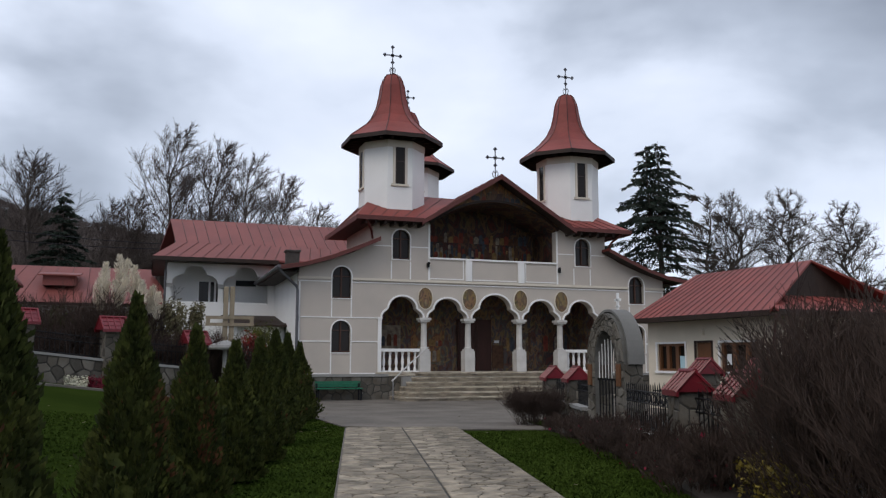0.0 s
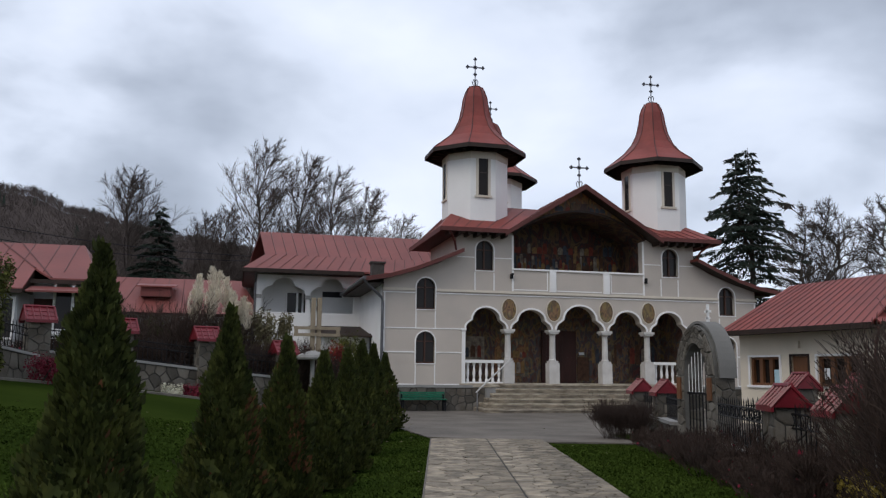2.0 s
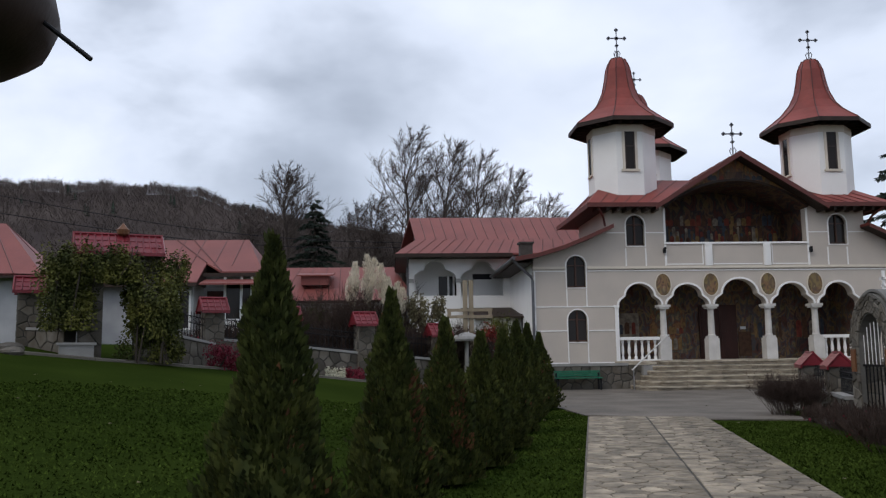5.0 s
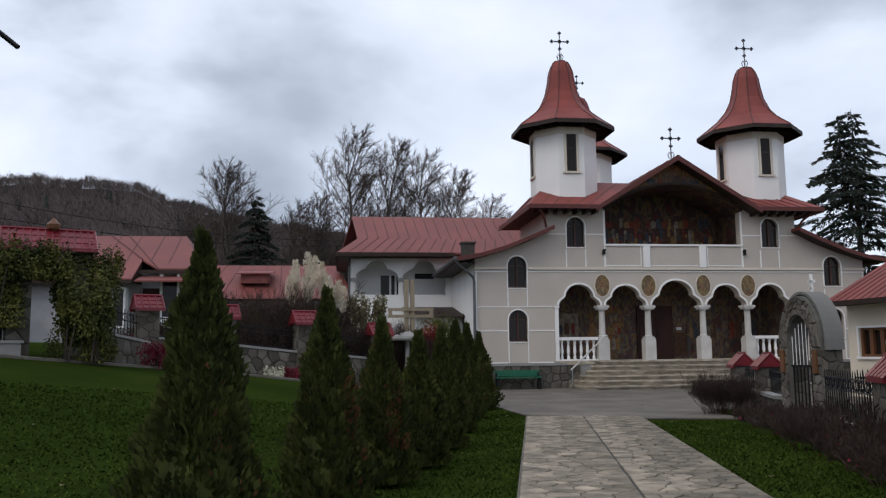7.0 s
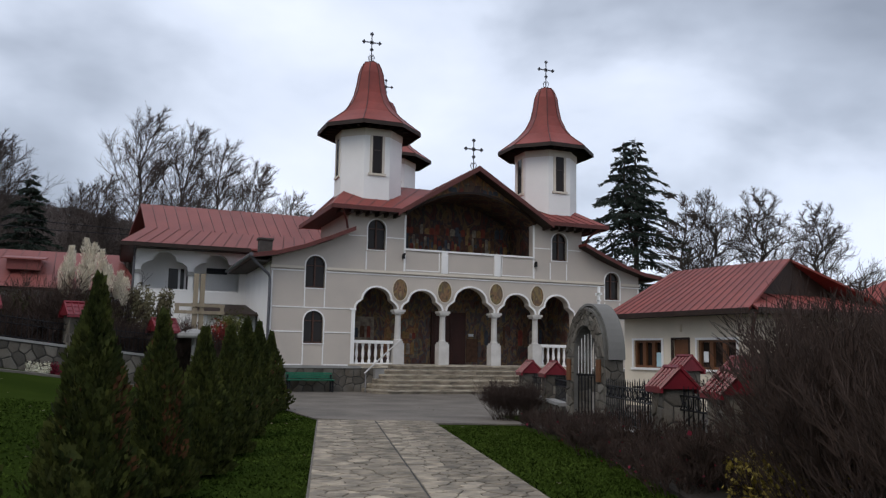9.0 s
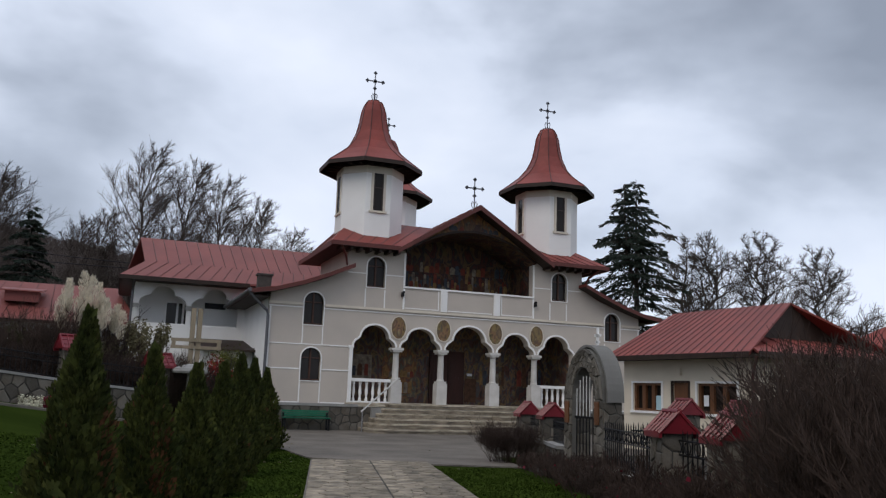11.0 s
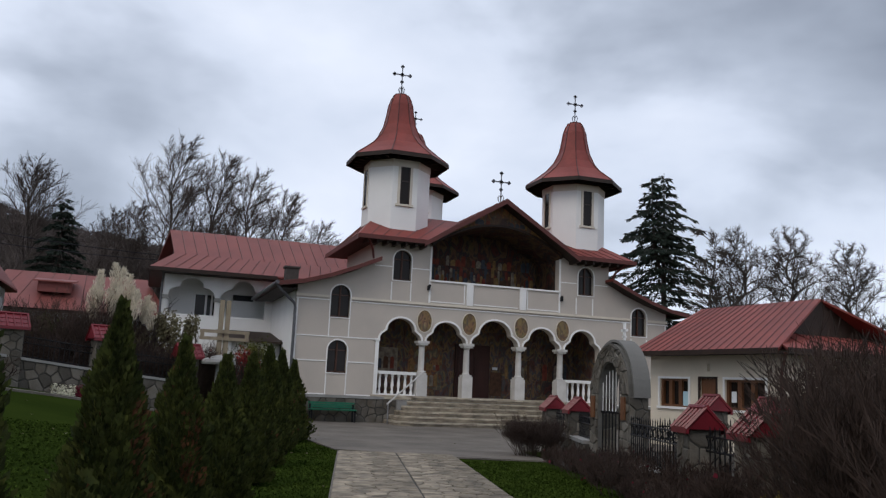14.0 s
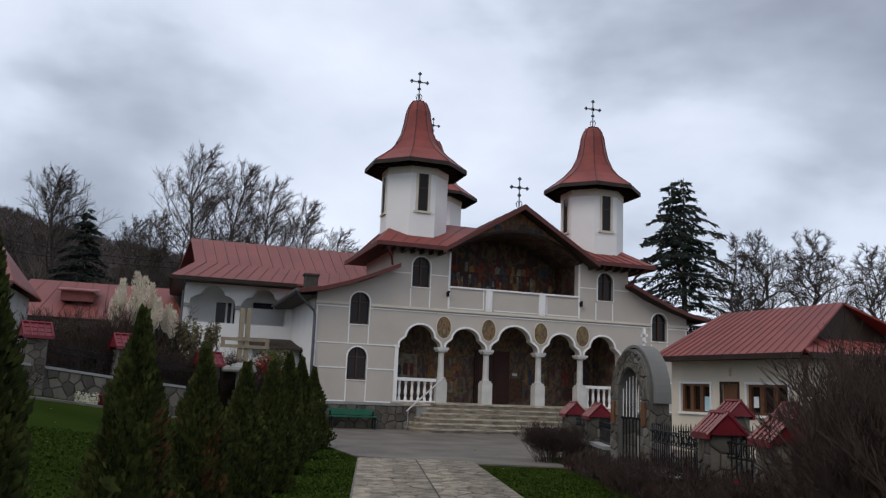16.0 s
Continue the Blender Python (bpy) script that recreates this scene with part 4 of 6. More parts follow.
annex.matrix_world = AX
L, DEEP, EAVE = 5.15, 5.6, 2.80
ah = [[(0.53, 1.18), (1.98, 1.18), (1.98, 2.0), (0.53, 2.0)], [(2.34, 0.05), (2.98, 0.05), (2.98, 2.02), (2.34, 2.02)], [(3.44, 1.18), (4.70, 1.18), (4.70, 2.02), (3.44, 2.02)]]
along = lambda a, b, d: (0.45 + d, a, b)
part("front_wall", slab_mesh("front_wall", [(0, 0), (L, 0), (L, EAVE), (0, EAVE)], ah, 0.25, CREAM, along), None, annex, "cream painted wall")
part("end_wall", Shape().box(0.70, 0.0, 0, DEEP, 0.25, EAVE), CREAM, annex)
part("end_wall", Shape().prism([(0.70, 0), (DEEP, 0), (DEEP, EAVE), (3.1, 4.3), (0.70, EAVE + 0.35)], 0.25, lambda a, b, k: (a, L - 0.25 + k, b)), CREAM, annex)
part("rear_wall", Shape().box(DEEP, 0, 0, DEEP + 0.25, L, EAVE), CREAM, annex)
part("inner_floor", Shape().box(0.7, 0.25, 0.0, DEEP, L - 0.25, 0.06), INSIDE, annex)
part("inner_wall", Shape().box(2.2, 0.25, 0.06, 2.3, L - 0.25, EAVE), INSIDE, annex)
for y0, y1 in ((0.53, 1.98), (3.44, 4.70)):
    w = part("window", Shape().box(0.60, y0, 1.18, 0.62, y1, 2.01), GLASS, annex, "brown timber casement window")
    third = (y1 - y0) / 3
    for a, b in ((y0, y0 + 0.09), (y1 - 0.09, y1), (y0 + third - 0.07, y0 + third + 0.07), (y1 - third - 0.07, y1 - third + 0.07)):
        part("frame", Shape().box(0.50, a, 1.18, 0.59, b, 2.01), BROWN_WOOD, w)
    for a, b in ((1.18, 1.25), (1.94, 2.01)):
        part("frame", Shape().box(0.502, y0, a, 0.588, y1, b), BROWN_WOOD, w)
    part("curtain", Shape().box(0.66, y0 + third, 1.2, 0.68, y1 - third, 1.98), CURTAIN, w)
    part("surround", Shape().box(0.42, y0 - 0.07, 2.01, 0.45, y1 + 0.07, 2.07).box(0.42, y0 - 0.07, 1.11, 0.45, y0, 2.01).box(0.42, y1, 1.11, 0.45, y1 + 0.07, 2.01).box(0.38, y0 - 0.09, 1.11, 0.45, y1 + 0.09, 1.18), WHITE, w)
part("notice", Shape().box(0.485, 1.60, 1.38, 0.498, 1.78, 1.68), PAPER, annex)
part("notice", Shape().box(0.485, 3.48, 1.22, 0.498, 3.72, 1.64), PAPER_BLUE, annex)
d = part("door", Shape().box(0.52, 2.34, 0.05, 0.58, 2.98, 2.02), BROWN_WOOD, annex, "brown timber door")
for a, b in ((0.2, 0.95), (1.05, 1.9)):
    part("panel", Shape().box(0.50, 2.42, a, 0.52, 2.90, b), BROWN_WOOD, d)
part("frame", Shape().box(0.44, 2.27, 0.05, 0.50, 2.34, 2.08).box(0.44, 2.98, 0.05, 0.50, 3.05, 2.08).box(0.44, 2.34, 2.02, 0.50, 2.98, 2.08), DARK_WOOD, d)
part("wall_lamp", Shape().box(0.36, 2.58, 2.24, 0.45, 2.72, 2.44), CREAM, annex, "small wall lamp")
RX, RZ = 3.1, 4.42
seamed("roof_front", (-0.25, -0.55, EAVE - 0.02), (-0.25, L + 0.15, EAVE - 0.02), (RX, L + 0.6, RZ), (RX, 0.95, RZ), 19, annex, ROOF, 0.07, "glossy red roof with standing seams")
seamed("roof_back", (6.5, -0.55, EAVE - 0.02), (6.5, L + 0.15, EAVE - 0.02), (RX, L + 0.6, RZ), (RX, 0.95, RZ), 14, annex)
seamed("roof_far_hip", (-0.25, L + 0.15, EAVE - 0.02), (6.5, L + 0.15, EAVE - 0.02), (RX, L + 0.6, RZ), (RX, L + 0.6, RZ), 2, annex)
seamed("roof_near_hip", (-0.25, -0.85, EAVE - 0.02), (6.5, -0.85, EAVE - 0.02), (5.2, 0.95, 3.35), (1.0, 0.95, 3.35), 8, annex)
part("gablet", Shape().add([(1.0, 0.99, 3.33), (5.2, 0.99, 3.33), (RX, 0.99, RZ - 0.03)], [(0, 1, 2)]).prism([(1.0, 3.33), (5.2, 3.33), (RX, RZ - 0.05)], 0.08, lambda a, b, d: (a, 1.02 + d, b)), DARK_WOOD, annex, "dark open gablet")
part("fascia", Shape().box(-0.28, -0.55, EAVE - 0.14, -0.24, L + 0.15, EAVE).box(-0.25, -0.89, EAVE - 0.14, 6.5, -0.85, EAVE), DARK_WOOD, annex)
part("soffit", Shape().box(-0.24, -0.8, EAVE - 0.12, 0.45, L + 0.1, EAVE - 0.09).box(0.45, -0.8, EAVE - 0.12, 6.4, 0.0, EAVE - 0.09), DARK_WOOD, annex)
part("downpipe", Shape().tube([(-0.2, -0.75, EAVE - 0.12), (0.35, -0.12, EAVE - 0.5), (0.38, -0.06, EAVE - 0.7), (0.38, -0.06, 0.1)], 0.045, 8), SEAM, annex, "dark red downpipe")


# ---------------------------------------------------------------- stone fences, pillars with tiled caps
def tile_cap(s_parent, w, d, h, z):
    """A small gabled cap of pressed red tile, ridge along its local x."""
    c = part("cap", Shape().prism([(-d, 0), (d, 0), (0, h)], 2 * w, lambda a, b, k: (-w + k, a, z + b)), TILE_RED, s_parent, "glossy dark red tiled cap")
    for sy in (-1, 1):
        n = max(3, round(2 * w / 0.16))
        for k in range(n + 1):
            x = -w + 2 * w * k / n
            part("tile_rib", Shape().tube([(x, sy * (d + 0.01), z + 0.015), (x, sy * d * 0.5, z + h * 0.5 + 0.012), (x, 0, z + h + 0.012)], 0.022, 5), TILE_RED, c)
        for k in range(2):
            t = 0.33 + 0.33 * k
            part("tile_course", Shape().tube([(-w, sy * d * (1 - t), z + h * t + 0.004), (w, sy * d * (1 - t), z + h * t + 0.004)], 0.014, 4), TILE_RED, c)
        part("verge", Shape().tube([(-w, sy * (d + 0.02), z), (-w, 0, z + h + 0.02)], 0.03, 5).tube([(w, sy * (d + 0.02), z), (w, 0, z + h + 0.02)], 0.03, 5), TILE_RED, c)
        part("eave_trim", Shape().box(-w - 0.02, sy * d - 0.02, z - 0.06, w + 0.02, sy * d + 0.02, z + 0.02), TILE_RED, c)
    part("ridge", Shape().tube([(-w - 0.02, 0, z + h + 0.015), (w + 0.02, 0, z + h + 0.015)], 0.04, 6), TILE_RED, c)
    return c


def stone_pillar(name, tall, half, cap, label, seed):
    p = thing(name, label, "pillar")
    core = part("shaft", Shape().box(-half, -half, -0.6, half, half, tall), MORTAR, p)
    r = random.Random(seed)
    for sx, sy in ((0, -1), (0, 1), (1, 0), (-1, 0)):
        def side(a, b, d, sx=sx, sy=sy):
            return (a, sy * (half + d), b) if sy else (sx * (half + d), a, b)
        stones(core, r, (-half, 0.0, half, tall), 0.24, 0.022, side, FIELDSTONE, 0.022, "stone", 0.8)
    tile_cap(p, *cap, tall)
    return p


def iron_panel(name, p0, p1, z0, z1, label, group):
    """Iron pickets with scrolls between two posts."""
    p0, p1 = Vector(p0), Vector(p1)
    f = thing(name, label, "fence", (p0.x, p0.y, min(z0)), group=group)
    ln = (p1 - p0).length
    f.matrix_world = Matrix.Translation((p0.x, p0.y, 0)) @ Matrix.Rotation(math.atan2(p1.y - p0.y, p1.x - p0.x), 4, "Z")
    n = max(4, int(ln / 0.13))
    lo = lambda a: z0[0] + (z0[1] - z0[0]) * a / ln
    hi = lambda a: z1[0] + (z1[1] - z1[0]) * a / ln
    for t in (0.06, 0.62, 0.88):
        part("rail", Shape().tube([(0, 0, lo(0) + (hi(0) - lo(0)) * t), (ln, 0, lo(ln) + (hi(ln) - lo(ln)) * t)], 0.014, 4), IRON, f)
    for k in range(n):
        a = ln * (k + 0.5) / n
        part("picket", Shape().tube([(a, 0, lo(a)), (a, 0, hi(a)), (a, 0, hi(a) + 0.05)], [0.011, 0.011, 0.002], 4), IRON, f)
        if k % 2:
            zc, r = lo(a) + (hi(a) - lo(a)) * 0.75, (hi(a) - lo(a)) * 0.12
            part("scroll", Shape().tube([(a + r * math.cos(t), 0, zc + r * math.sin(t)) for t in [2 * math.pi * j / 10 for j in range(11)]], 0.009, 4), IRON, f)
    return f


def low_wall(name, p0, p1, base, tall, seed, label, stone=0.36):
    p0, p1 = Vector(p0), Vector(p1)
    ln = (p1 - p0).length
    w = thing(name, label, "wall", (p0.x, p0.y, 0))
    w.matrix_world = Matrix.Translation((p0.x, p0.y, 0)) @ Matrix.Rotation(math.atan2(p1.y - p0.y, p1.x - p0.x), 4, "Z")
    z = lambda a, b: base[0] + (base[1] - base[0]) * a / ln + b
    core = part("core", Shape().add([(a, s, z(a, b)) for a in (0, ln) for s in (-0.16, 0.16) for b in (-0.6, tall)],
                [(0, 1, 3, 2), (4, 6, 7, 5), (0, 4, 5, 1), (2, 3, 7, 6), (1, 5, 7, 3), (0, 2, 6, 4)]), MORTAR, w)
    r = random.Random(seed)
    for sy in (-1, 1):
        stones(core, r, (0, -0.05, ln, tall - 0.02), stone, 0.03, lambda a, b, d, sy=sy: (a, sy * (0.16 + d), z(a, b)), FIELDSTONE, 0.03, "stone", 0.8)
    part("coping", Shape().add([(a, s, z(a, b)) for a in (0, ln) for s in (-0.22, 0.22) for b in (tall, tall + 0.07)],
         [(0, 1, 3, 2), (4, 6, 7, 5), (0, 4, 5, 1), (2, 3, 7, 6), (1, 5, 7, 3), (0, 2, 6, 4)]), CONCRETE, w, "pale concrete coping")
    return w


# fence beside the path on the shop's side
pil = stone_pillar("fence_pillar", 1.05, 0.21, (0.29, 0.27, 0.28), "field-stone fence pillar with glossy red tiled cap", 21)
RIGHT = [(-3.56, -12.1), (-3.77, -13.7), (-5.84, -20.9), (-6.15, -22.5)]
pil.matrix_world = pose(*RIGHT[0], 0, 0, 0, 76)
pil["group"] = "pillars of the shop fence"
BACK = [(-2.45, -16.75), (-0.6, -16.2), (0.9, -15.4)]
for k, (x, y) in enumerate(RIGHT[1:] + BACK[:3]):
    copy_thing(pil, pose(x, y, 0 if k < 3 else 0.18, 0, 0, 74 if k < 3 else 80))
low_wall("stone_wall", RIGHT[0], RIGHT[1], (0, 0), 0.45, 31, "low field-stone wall with concrete coping")
low_wall("stone_wall", RIGHT[1], (-4.45, -15.6), (0, 0), 0.45, 32, "low field-stone wall with concrete coping")
low_wall("stone_wall", (-4.75, -17.45), RIGHT[2], (0, 0), 0.24, 33, "low field-stone wall with concrete coping")
low_wall("stone_wall", RIGHT[2], RIGHT[3], (0, 0), 0.24, 34, "low field-stone wall with concrete coping")
low_wall("stone_wall", RIGHT[3], (-7.6, -28.0), (0, 0), 0.24, 35, "low field-stone wall with concrete coping", 0.6)
g = "iron panels of the shop fence"
t = "black wrought-iron picket panel with scrolls on the wall"
iron_panel("iron_fence", RIGHT[0], RIGHT[1], (0.52, 0.52), (1.02, 1.02), t, g)
iron_panel("iron_fence", RIGHT[1], (-4.45, -15.6), (0.52, 0.52), (1.02, 1.02), t, g)
iron_panel("iron_fence", (-4.75, -17.45), RIGHT[2], (0.31, 0.31), (1.05, 1.05), t, g)
iron_panel("iron_fence", RIGHT[2], RIGHT[3], (0.31, 0.31), (1.05, 1.05), t, g)
iron_panel("iron_fence", RIGHT[3], (-7.6, -28.0), (0.31, 0.31), (1.05, 1.05), t, g)
iron_panel("iron_fence", BACK[0], BACK[1], (0.15, 0.15), (1.02, 1.02), t, g)
iron_panel("iron_fence", BACK[1], BACK[2], (0.15, 0.15), (1.02, 1.02), t, g)
iron_panel("iron_fence", (-4.0, -17.2), BACK[0], (0.15, 0.15), (1.02, 1.02), t, g)

# arched stone gate
gate = thing("stone_gate", "round-headed stone gateway with plastered vault and iron gate", "gate")
gate.matrix_world = pose(-4.62, -16.50, 0, 0, 0, 0)
GO, GI, GT, GD = 0.69, 0.42, 2.44, 0.42
go = [(-GO, 0), (-GI, 0), (-GI, 1.45)] + [(-GI * math.cos(t), 1.45 + 0.62 * math.sin(t)) for t in [math.pi * k / 14 for k in range(1, 14)]] + [(GI, 1.45), (GI, 0), (GO, 0), (GO, 1.5)]
go += [(GO * math.cos(t), 1.5 + (GT - 1.5) * math.sin(t)) for t in [math.pi * k / 18 for k in range(1, 18)]] + [(-GO, 1.5)]
part("body", slab_mesh("gate_body", go, [], GD, GATE_MORTAR, lambda a, b, d: (d, a, b)), None, gate)
shell = [(GO + 0.03, 1.42)] + [((GO + 0.03) * math.cos(t), 1.5 + (GT - 1.47) * math.sin(t)) for t in [math.pi * k / 24 for k in range(25)]] + [(-GO - 0.03, 1.42)]
part("vault", band(shell, -0.05, lambda a, b, d: (0.06 + d, a, b), GD - 0.06), PLASTER, gate, "smooth grey plastered vault")
r = random.Random(8)


def on_arch(a, b, d):
    t = math.pi * a / 3.0
    return (-d, (GI + (GO - GI) * b) * math.cos(t), 1.47 + (0.62 + (GT - 2.11) * b) * math.sin(t))


stones(gate, r, (0.0, 0.0, 3.0, 1.0), 0.15, 0.03, on_arch, FIELDSTONE, 0.035, "arch_stone", 2.4)
for sy in (-1, 1):
    for x in (0, 1):
        stones(gate, r, (min(sy * GI, sy * GO), 0, max(sy * GI, sy * GO), 1.45), 0.17, 0.02, lambda a, b, d: (-d, a, b), FIELDSTONE, 0.03) if x == 0 else \
            stones(gate, r, (0.01, 0, GD - 0.01, 1.42), 0.18, 0.02, lambda a, b, d, sy=sy: (a, sy * (GO + d), b), FIELDSTONE, 0.025)
    stones(gate, r, (0.12, 0, GD - 0.03, 1.40), 0.19, 0.02, lambda a, b, d, sy=sy: (a, sy * (GI - d), b), FIELDSTONE, 0.02)
    part("plaque", Shape().box(-0.06, sy * 0.555 - 0.07, 1.0, -0.03, sy * 0.555 + 0.07, 1.42), BROWN_WOOD, gate, "narrow ochre painted plaque")
for k in range(7):
    y = -GI + 2 * GI * (k + 0.5) / 7
    part("gate_bar", Shape().tube([(0.07, y, 0.1), (0.07, y, 1.12)], 0.013, 4), IRON, gate)
    part("gate_bar", Shape().tube([(0.07, y, 1.12), (0.07, y, 1.42 + 0.5 * math.sqrt(max(0, 1 - (y / GI) ** 2)))], 0.008, 4), WHITE if k > 1 else IRON, gate)
for z in (0.25, 1.1):
    part("gate_rail", Shape().box(0.055, -GI, z, 0.085, GI, z + 0.04), IRON, gate)
part("cross", Shape().box(0.3, -0.025, GT, 0.34, 0.025, GT + 0.42).box(0.3, -0.10, GT + 0.25, 0.34, 0.10, GT + 0.30).box(0.3, -0.06, GT + 0.13, 0.34, 0.06, GT + 0.16), WHITE, gate, "small white stone cross")

# ---------------------------------------------------------------- fence and roofed gate on the garden side
gz = lambda p: ground_z(*p)
LEFT = [(-22.35, -10.1), (-18.35, -7.85), (-16.5, -6.2), (-14.25, -5.4), (-11.9, -4.4)]
pl = stone_pillar("garden_pillar", 1.55, 0.25, (0.36, 0.38, 0.36), "field-stone pillar with red tiled cap on the garden wall", 41)
pl["group"] = "pillars of the garden wall"
pl.matrix_world = pose(*LEFT[1], 1.13, 0, 0, 25)
for k in (0, 2, 3, 4):
    copy_thing(pl, pose(*LEFT[k], {0: 1.55, 2: 0.95, 3: 0.80, 4: 0.45}[k], 0, 0, 20))
lab = "low garden wall of field stone with pale coping"
GATE_L, GATE_R = (-21.1, -10.75), (-19.2, -9.9)
low_wall("garden_wall", LEFT[0], GATE_L, (1.6, 1.55), 0.55, 51, lab, 0.32)
low_wall("garden_wall", GATE_R, LEFT[1], (1.4, 1.13), 0.6, 52, lab, 0.32)
low_wall("garden_wall", LEFT[1], LEFT[2], (1.13, 0.95), 0.75, 53, lab, 0.32)
low_wall("garden_wall", LEFT[2], LEFT[3], (0.95, 0.68), 0.75, 54, lab, 0.32)
low_wall("garden_wall", LEFT[3], LEFT[4], (0.68, 0.45), 0.75, 55, lab, 0.32)
g2 = "iron panels of the garden wall"
t2 = "dark wrought-iron railing on the stone garden wall"
iron_panel("iron_railing", LEFT[0], GATE_L, (2.27, 2.22), (3.0, 2.95), t2, g2)
iron_panel("iron_railing", GATE_R, LEFT[1], (2.07, 1.8), (2.75, 2.5), t2, g2)
iron_panel("iron_railing", LEFT[1], LEFT[2], (1.95, 1.77), (2.55, 2.4), t2, g2)
iron_panel("iron_railing", LEFT[2], LEFT[3], (1.77, 1.5), (2.4, 2.15), t2, g2)
iron_panel("iron_railing", LEFT[3], LEFT[4], (1.5, 1.27), (2.15, 1.95), t2, g2)

rg = thing("roofed_gate", "stone garden gateway with red tiled roof overgrown by creeper", "gate")
rg.matrix_world = pose(-20.12, -10.5, 1.45, 0, 0, 22)
for x in (-0.82, 0.42):
    sh = part("pier", Shape().box(x, -0.3, -0.6, x + 0.5, 0.3, 2.5), MORTAR, rg)
    stones(sh, random.Random(61), (x, 0, x + 0.5, 2.5), 0.28, 0.025, lambda a, b, d: (a, -0.3 - d, b), FIELDSTONE, 0.03)
    stones(sh, random.Random(62), (-0.3, 0, 0.3, 2.5), 0.28, 0.025, lambda a, b, d, x=x: (x - d if x < 0 else x + 0.5 + d, a, b), FIELDSTONE, 0.03)
part("lintel", Shape().box(-0.9, -0.32, 2.3, 0.98, 0.32, 2.5), DARK_WOOD, rg)
tile_cap(rg, 1.02, 0.60, 0.50, 2.5)
part("finial", Shape().lathe([(0.06, 0), (0.14, 0.05), (0.16, 0.16), (0.08, 0.24), (0.02, 0.32)], 8, (0.1, 0, 2.98)), BROWN_WOOD, rg, "dark terracotta finial")
part("seat", Shape().box(-1.25, -0.62, -0.3, -0.5, -0.34, 0.30).box(-1.3, -0.66, 0.30, -0.45, -0.32, 0.36), CONCRETE, rg, "low stone seat by the gate")

# ---------------------------------------------------------------- old houses behind the garden
def old_house(name, label, at, turn, ln, dp, wall, rise, mats, hip=1.4):
    h = thing(name, label, "house", at, turn=turn)
    part("wall", Shape().box(0, 0, -1, ln, dp, wall), LIMEWASH, h, "white lime-washed wall toned down for shade")
    o = 0.6
    seamed("roof", (-o, -o, wall - 0.1), (ln + o, -o, wall - 0.1), (ln - hip, dp / 2, wall + rise), (hip, dp / 2, wall + rise), 9, h, mats, 0.07, "faded red sheet roof")
    seamed("roof", (-o, dp + o, wall - 0.1), (ln + o, dp + o, wall - 0.1), (ln - hip, dp / 2, wall + rise), (hip, dp / 2, wall + rise), 9, h, mats, 0.07)
    for x, s in ((-o, hip), (ln + o, ln - hip)):
        seamed("hip", (x, -o, wall - 0.1), (x, dp + o, wall - 0.1), (s, dp / 2, wall + rise), (s, dp / 2, wall + rise), 2, h, mats, 0.07)
    part("eave_board", Shape().box(-o, -o, wall - 0.24, ln + o, -o + 0.05, wall - 0.1).box(-o, -o + 0.05, wall - 0.2, ln + o, 0, wall - 0.16), DARK_WOOD, h)
    return h


def house_window(h, x, y, z, w, tall):
    g = part("window", Shape().box(x, y - 0.03, z, x + w, y - 0.012, z + tall), GLASS, h, "white-framed window")
    part("frame", Shape().box(x - 0.07, y - 0.06, z - 0.07, x, y, z + tall + 0.07).box(x + w, y - 0.06, z - 0.07, x + w + 0.07, y, z + tall + 0.07)
         .box(x, y - 0.06, z + tall, x + w, y, z + tall + 0.07).box(x, y - 0.07, z - 0.07, x + w, y, z).box(x + w / 2 - 0.03, y - 0.06, z, x + w / 2 + 0.03, y - 0.03, z + tall), WHITE, g)


ha = thing("old_house", "low white house with faded red hipped roof and glazed porch", "house", (-23.0, 4.0, 1.8))
ha.location = (0, 0, 0)
part("wall", Shape().box(-26.6, 0.5, 0.8, -20.85, 7.5, 4.25), LIMEWASH, ha, "white lime-washed wall toned down for shade")
part("wall", Shape().box(-20.85, 2.2, 0.8, -18.75, 7.5, 4.6), LIMEWASH, ha, "white lime-washed porch wall toned down for shade")
front_roof = [(-27.1, 0.0, 4.20), (-20.63, 0.0, 4.20), (-20.63, 1.65, 5.07), (-19.9, 0.87, 4.66), (-18.35, 0.87, 4.66), (-19.4, 4.0, 6.30), (-23.6, 4.0, 6.30)]
part("front_roof", Shape().add([*front_roof, *[(x, y, z - 0.07) for x, y, z in front_roof]], [tuple(range(7)), tuple(range(13, 6, -1))] + [(i, i + 7, (i + 1) % 7 + 7, (i + 1) % 7) for i in range(7)]), ROOF_OLD, ha, "faded red sheet roof")
for x in (-26.0, -25.0, -24.0, -23.0, -22.0, -21.2):
    top = 4.0 if x > -23.6 else 4.0 * (x + 27.1) / 3.5
    part("seam", Shape().tube([(x, 0.0, 4.21), (x, top, 4.21 + 0.525 * top)], 0.02, 4), SEAM, ha)
for x in (-20.3, -19.6):
    part("seam", Shape().tube([(x, 1.4, 4.945), (x, 3.9, 6.257)], 0.02, 4), SEAM, ha)
part("hip_seam", Shape().tube([(-22.4, 4.0, 6.31), (-20.63, 1.65, 5.08)], 0.035, 4), SEAM, ha)
part("hip_seam", Shape().tube([(-21.7, 4.0, 6.31), (-19.9, 0.87, 4.67)], 0.035, 4), SEAM, ha)
part("side_roof", Shape().sheet((-18.35, 0.87, 4.65), (-18.35, 7.9, 4.65), (-19.4, 4.0, 6.29), (-19.4, 4.0, 6.29), 0.07), ROOF_OLD, ha)
